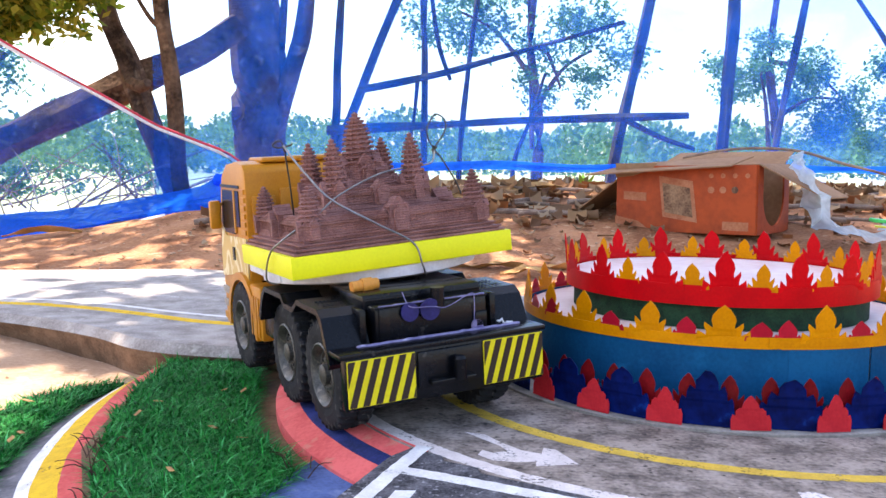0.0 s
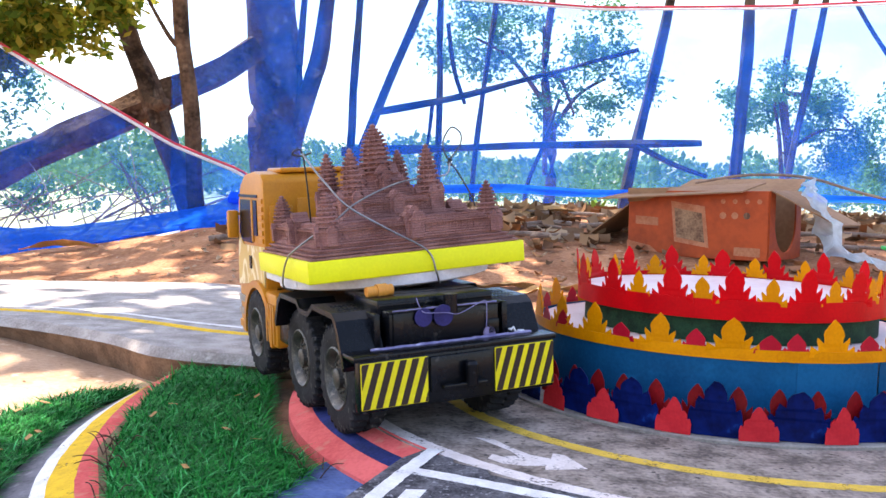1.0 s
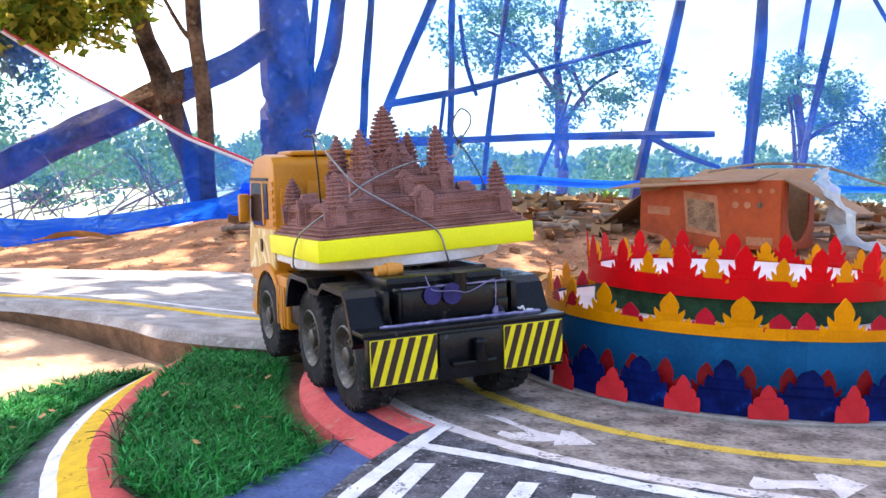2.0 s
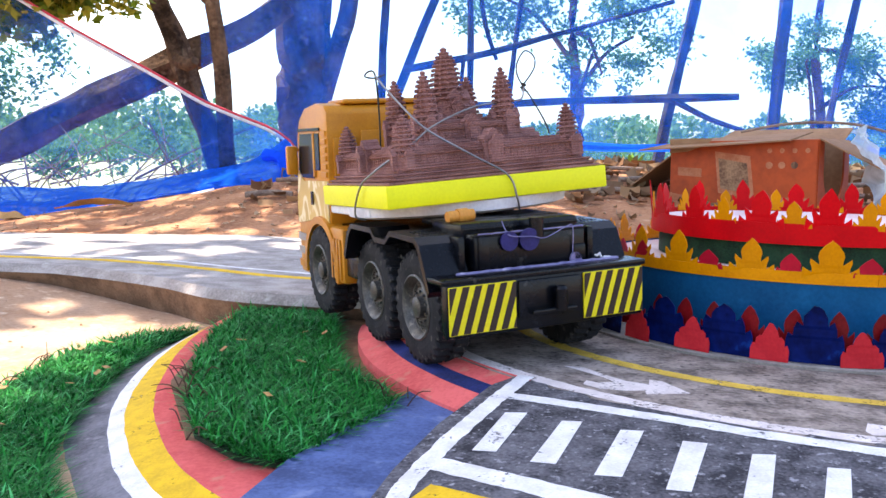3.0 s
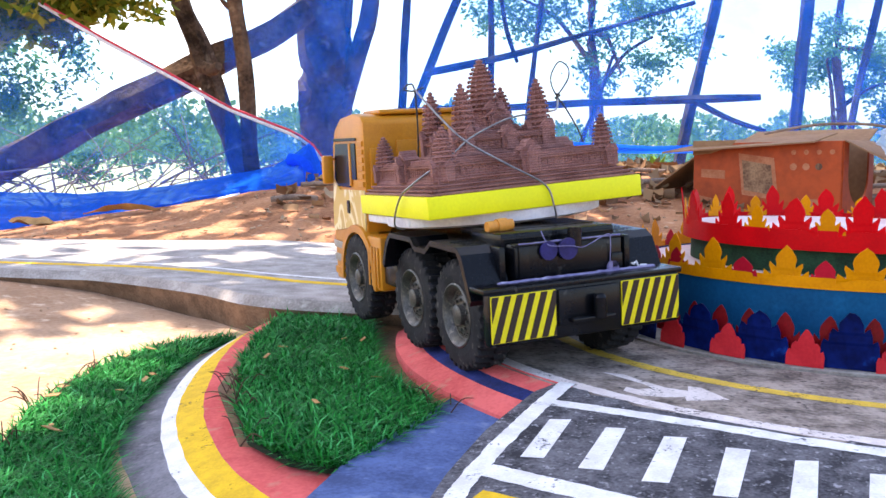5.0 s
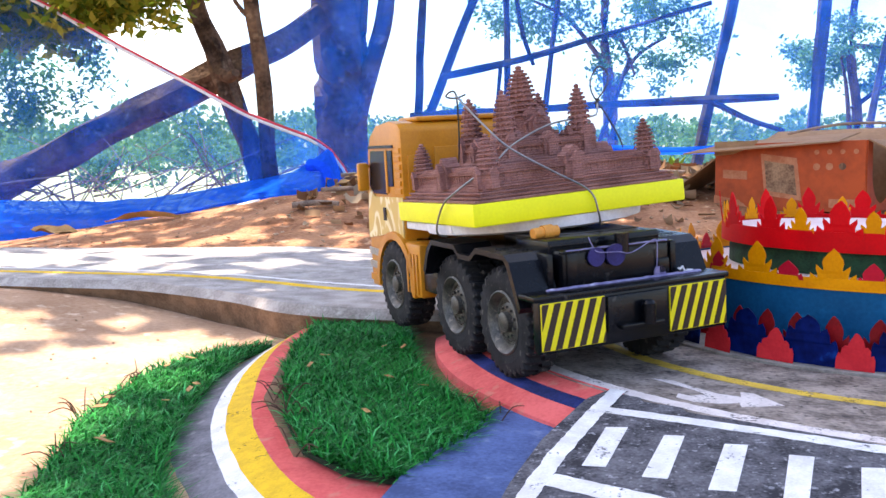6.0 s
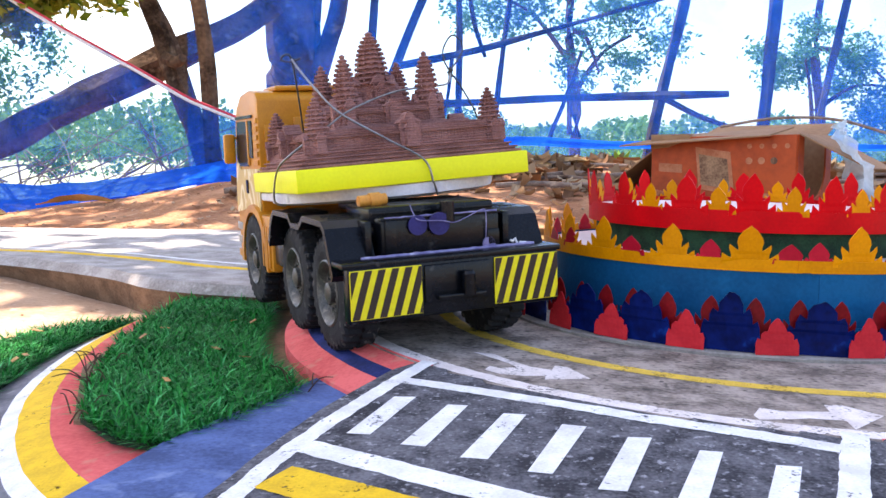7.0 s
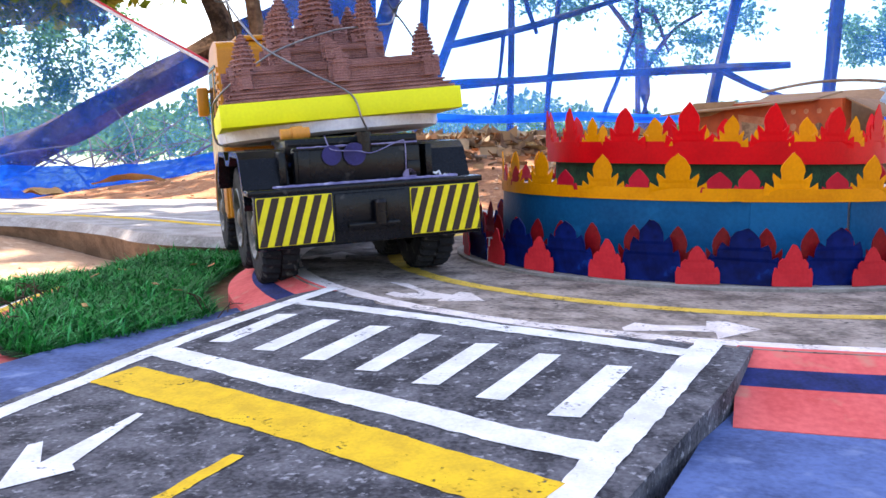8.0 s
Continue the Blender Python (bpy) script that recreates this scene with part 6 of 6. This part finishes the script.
# heap of dry branches behind the near net
verts2 = bmesh.new()
rnd = random.Random(8)
for k in range(62):
    x, y = rnd.uniform(-2.7, -1.15), rnd.uniform(3.5, 4.6)
    a, ln, up = rnd.uniform(0, 3.14), rnd.uniform(0.25, 0.8), rnd.uniform(-0.05, 0.35)
    p = Vector((x, y, ground_z(x, y) + rnd.uniform(0.02, 0.14)))
    q = p + Vector((math.cos(a) * ln, math.sin(a) * ln * 0.4, up))
    m = (p + q) / 2 + Vector((rnd.gauss(0, 0.03), 0, rnd.gauss(0.01, 0.02)))
    r = rnd.uniform(0.002, 0.0065)
    sweep(verts2, smooth_line([p, m, q], 4), [r * (1 - 0.06 * j) for j in range(9)], 6)
tagged(done("branch_heap", verts2, M_twig), "tangled heap of dry branches behind the net", "branches", kind="stuff")

# pebbles and clods on the sand
verts, faces = [], []
rnd = random.Random(31)
for k in range(700):
    x = rnd.uniform(-1.6, -0.35) if k < 260 else rnd.uniform(-1.6, 1.2)
    y = rnd.uniform(0.5, 1.15) if k < 260 else rnd.uniform(1.85, 2.8)
    r = rnd.uniform(0.001, 0.0032) * (1 if k < 260 else 2.4)
    c = Vector((x, y, ground_z(x, y) + r * 0.2))
    k0 = len(verts)
    for v in ((1, 0, 0), (-1, 0, 0), (0, 1, 0), (0, -1, 0), (0, 0, 0.7), (0, 0, -0.7)):
        verts.append(c + Vector(v) * r * rnd.uniform(0.7, 1.2))
    faces += [(k0 + a, k0 + b, k0 + c2) for a, b, c2 in ((0, 2, 4), (2, 1, 4), (1, 3, 4), (3, 0, 4), (2, 0, 5), (1, 2, 5), (3, 1, 5), (0, 3, 5))]
me = bpy.data.meshes.new("pebbles")
me.from_pydata(verts, [], faces)
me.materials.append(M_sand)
tagged(new("pebbles", me), "small clods and pebbles on the sand", "pebbles", kind="stuff")

# unseen tree added overhead to shade the model road and let sun flecks through
SHADE = thing("shade_tree", "unseen leafy tree added overhead to shade the model road", "tree")
part("trunk", limb([(-2.7, 0.4, -0.2), (-2.65, 0.45, 1.0), (-2.4, 0.7, 2.0), (-1.9, 1.0, 2.7)], 0.14, 0.08, seg=14, wob=0.3), M_bark, SHADE, smooth=True)
for q in ((-0.2, 0.8, 2.75), (-0.6, 2.2, 2.8), (-0.5, -0.2, 2.7), (0.8, 1.6, 2.8)):
    part("limb", limb([(-2.2, 0.8, 2.3), ((-2.2 + q[0]) / 2, (0.8 + q[1]) / 2, 2.75), q], 0.06, 0.015, wob=0.3), M_bark, SHADE, smooth=True)


# keeps a leaf of the added crown only where its shadow is wanted
def shade_keep(p, rnd):
    g = p - SUN_FROM * (p.z / SUN_FROM.z)
    if 0.30 < g.x < 1.3 and 2.1 < g.y < 2.95:
        return True
    if g.x < 0.2 and g.y > 1.85:
        return noise.noise(Vector((g.x * 2.0, g.y * 3.5, 8))) > -0.25
    if g.x < -0.3 and 1.20 < g.y < 1.34:
        return True
    if g.x < -0.47 and g.y > 0.35:
        return noise.noise(Vector((g.x * 1.6, g.y * 6.0, 3))) > (0.13 if g.y < 1.08 else -0.10) or rnd.random() < 0.08
    if g.y > 1.45:
        return noise.noise(Vector((g.x * 2.0, g.y * 3.0, 8))) > -0.10 or rnd.random() < 0.2
    return True


# added leaves, each set towards the sun from the ground it shades
rnd = random.Random(77)
verts, faces = [], []
for n_leaf in range(11500):
    gxx, gyy, h = rnd.uniform(-1.9, 1.6), rnd.uniform(-0.5, 3.2), rnd.uniform(2.45, 3.05)
    if n_leaf > 3800:
        gxx, gyy = rnd.uniform(-0.36, 0.95), rnd.uniform(-0.25, 1.50)
    elif n_leaf < 1500:
        gyy = rnd.uniform(1.5, 3.1)
    elif n_leaf > 3400:
        gxx, gyy = rnd.uniform(-1.9, -0.3), rnd.uniform(1.20, 1.34)
    elif n_leaf > 2800:
        gxx, gyy = rnd.uniform(0.30, 1.30), rnd.uniform(2.15, 2.90)
    p = Vector((gxx, gyy, 0)) + SUN_FROM * (h / SUN_FROM.z)
    if not shade_keep(p, rnd):
        continue
    s = rnd.uniform(0.09, 0.19)
    a = Vector((rnd.gauss(0, 1), rnd.gauss(0, 1), rnd.gauss(-0.2, 0.35))).normalized()
    b = a.cross(Vector((rnd.gauss(0, 0.35), rnd.gauss(0, 0.35), 1))).normalized()
    k = len(verts)
    verts += [p, p + a * s * 0.45 + b * s * 0.26, p + a * s, p + a * s * 0.45 - b * s * 0.26]
    faces.append((k, k + 1, k + 2, k + 3))
me = bpy.data.meshes.new("crown")
me.from_pydata(verts, [], faces)
me.materials.append(M_leaf)
o = new("crown", me)
o.parent = SHADE

# dead sprigs along the mats, fallen bits on the grass, paint traces on the sand
M_sprig = mat("dead_sprig", (0.10, 0.055, 0.035), (0.04, 0.022, 0.016), 60, 0.9, 0.2)
rnd = random.Random(91)
for x, y, z, n in ((-0.262, 0.60, -0.026, 7), (-0.285, 0.66, -0.028, 8), (-0.235, 0.515, -0.028, 5), (-0.475, 0.66, -0.048, 8), (-0.488, 0.78, -0.05, 7), (-0.44, 0.54, -0.05, 6), (-0.092, 0.605, -0.026, 4)):
    bm = bmesh.new()
    for _ in range(n):
        a = rnd.uniform(0, 6.28)
        q = Vector((x + rnd.uniform(-0.012, 0.012), y + rnd.uniform(-0.015, 0.015), z))
        e = q + Vector((math.cos(a), math.sin(a), 0)) * rnd.uniform(0.01, 0.03) + Vector((0, 0, rnd.uniform(0.006, 0.024)))
        sweep(bm, smooth_line([q, (q + e) / 2 + Vector((0, 0, 0.006)), e], 3), [0.0007, 0.0006, 0.0006, 0.0005, 0.0005, 0.0004, 0.0003], 5)
    tagged(done("dead_sprig", bm, M_sprig), "dry brown sprigs caught at the edge of the grass mat", "dry grass", "dead sprigs", "stuff")
for k in range(16):
    x, y, z = (rnd.uniform(-0.30, -0.13), rnd.uniform(0.50, 0.95), -0.016) if k < 7 else (rnd.uniform(-0.47, -0.40), rnd.uniform(0.45, 0.9), -0.039)
    bm = bmesh.new()
    s = rnd.uniform(0.004, 0.009)
    extrude_outline(bm, [(-s, 0), (-0.3 * s, 0.45 * s), (s, 0.1 * s), (0.4 * s, -0.4 * s)], 0.0006, lambda u, v, w: Vector((u, v, w + 0.15 * u)))
    bmesh.ops.recalc_face_normals(bm, faces=bm.faces[:])
    o = done("leaf_scrap", bm, M_dryleaf)
    o.matrix_basis = pose(x, y, z, rnd.uniform(-20, 20), rnd.uniform(-20, 20), rnd.uniform(0, 360))
    tagged(o, "small dry leaf scrap fallen on the grass", "leaf", "leaf scraps")
sandz = lambda x, y: ground_z(x, y) + 0.002
ribbon("old_yellow_line", [(-0.66, 0.76), (-0.62, 0.66), (-0.56, 0.55), (-0.47, 0.42)], 0.004, 0.004, sandz, M_yellow, ragged=0.004, label="faint yellow paint line on the sand", cat="road marking")
ribbon("old_red_line", [(-0.69, 0.74), (-0.65, 0.65), (-0.59, 0.54), (-0.50, 0.41)], 0.006, 0.006, sandz, M_red, ragged=0.005, label="faint red paint line on the sand", cat="road marking")
for x, y, z, c, s in ((1.16, 2.30, 0.098, (0.05, 0.55, 0.12), (0.05, 0.02, 0.010)), (1.14, 2.22, 0.086, (0.62, 0.60, 0.04), (0.06, 0.012, 0.006))):
    bm = bmesh.new()
    cube(bm, (0, 0, 0), s, 0.003)
    o = done("wrapper_scrap", bm, mat("wrapper_film", c, None, 40, 0.3, 0.3), smooth=True)
    o.matrix_basis = pose(x, y, z, 8, 5, 15)
    tagged(o, "bright plastic wrapper scrap on the pale sheet", "scrap", "wrapper scraps")
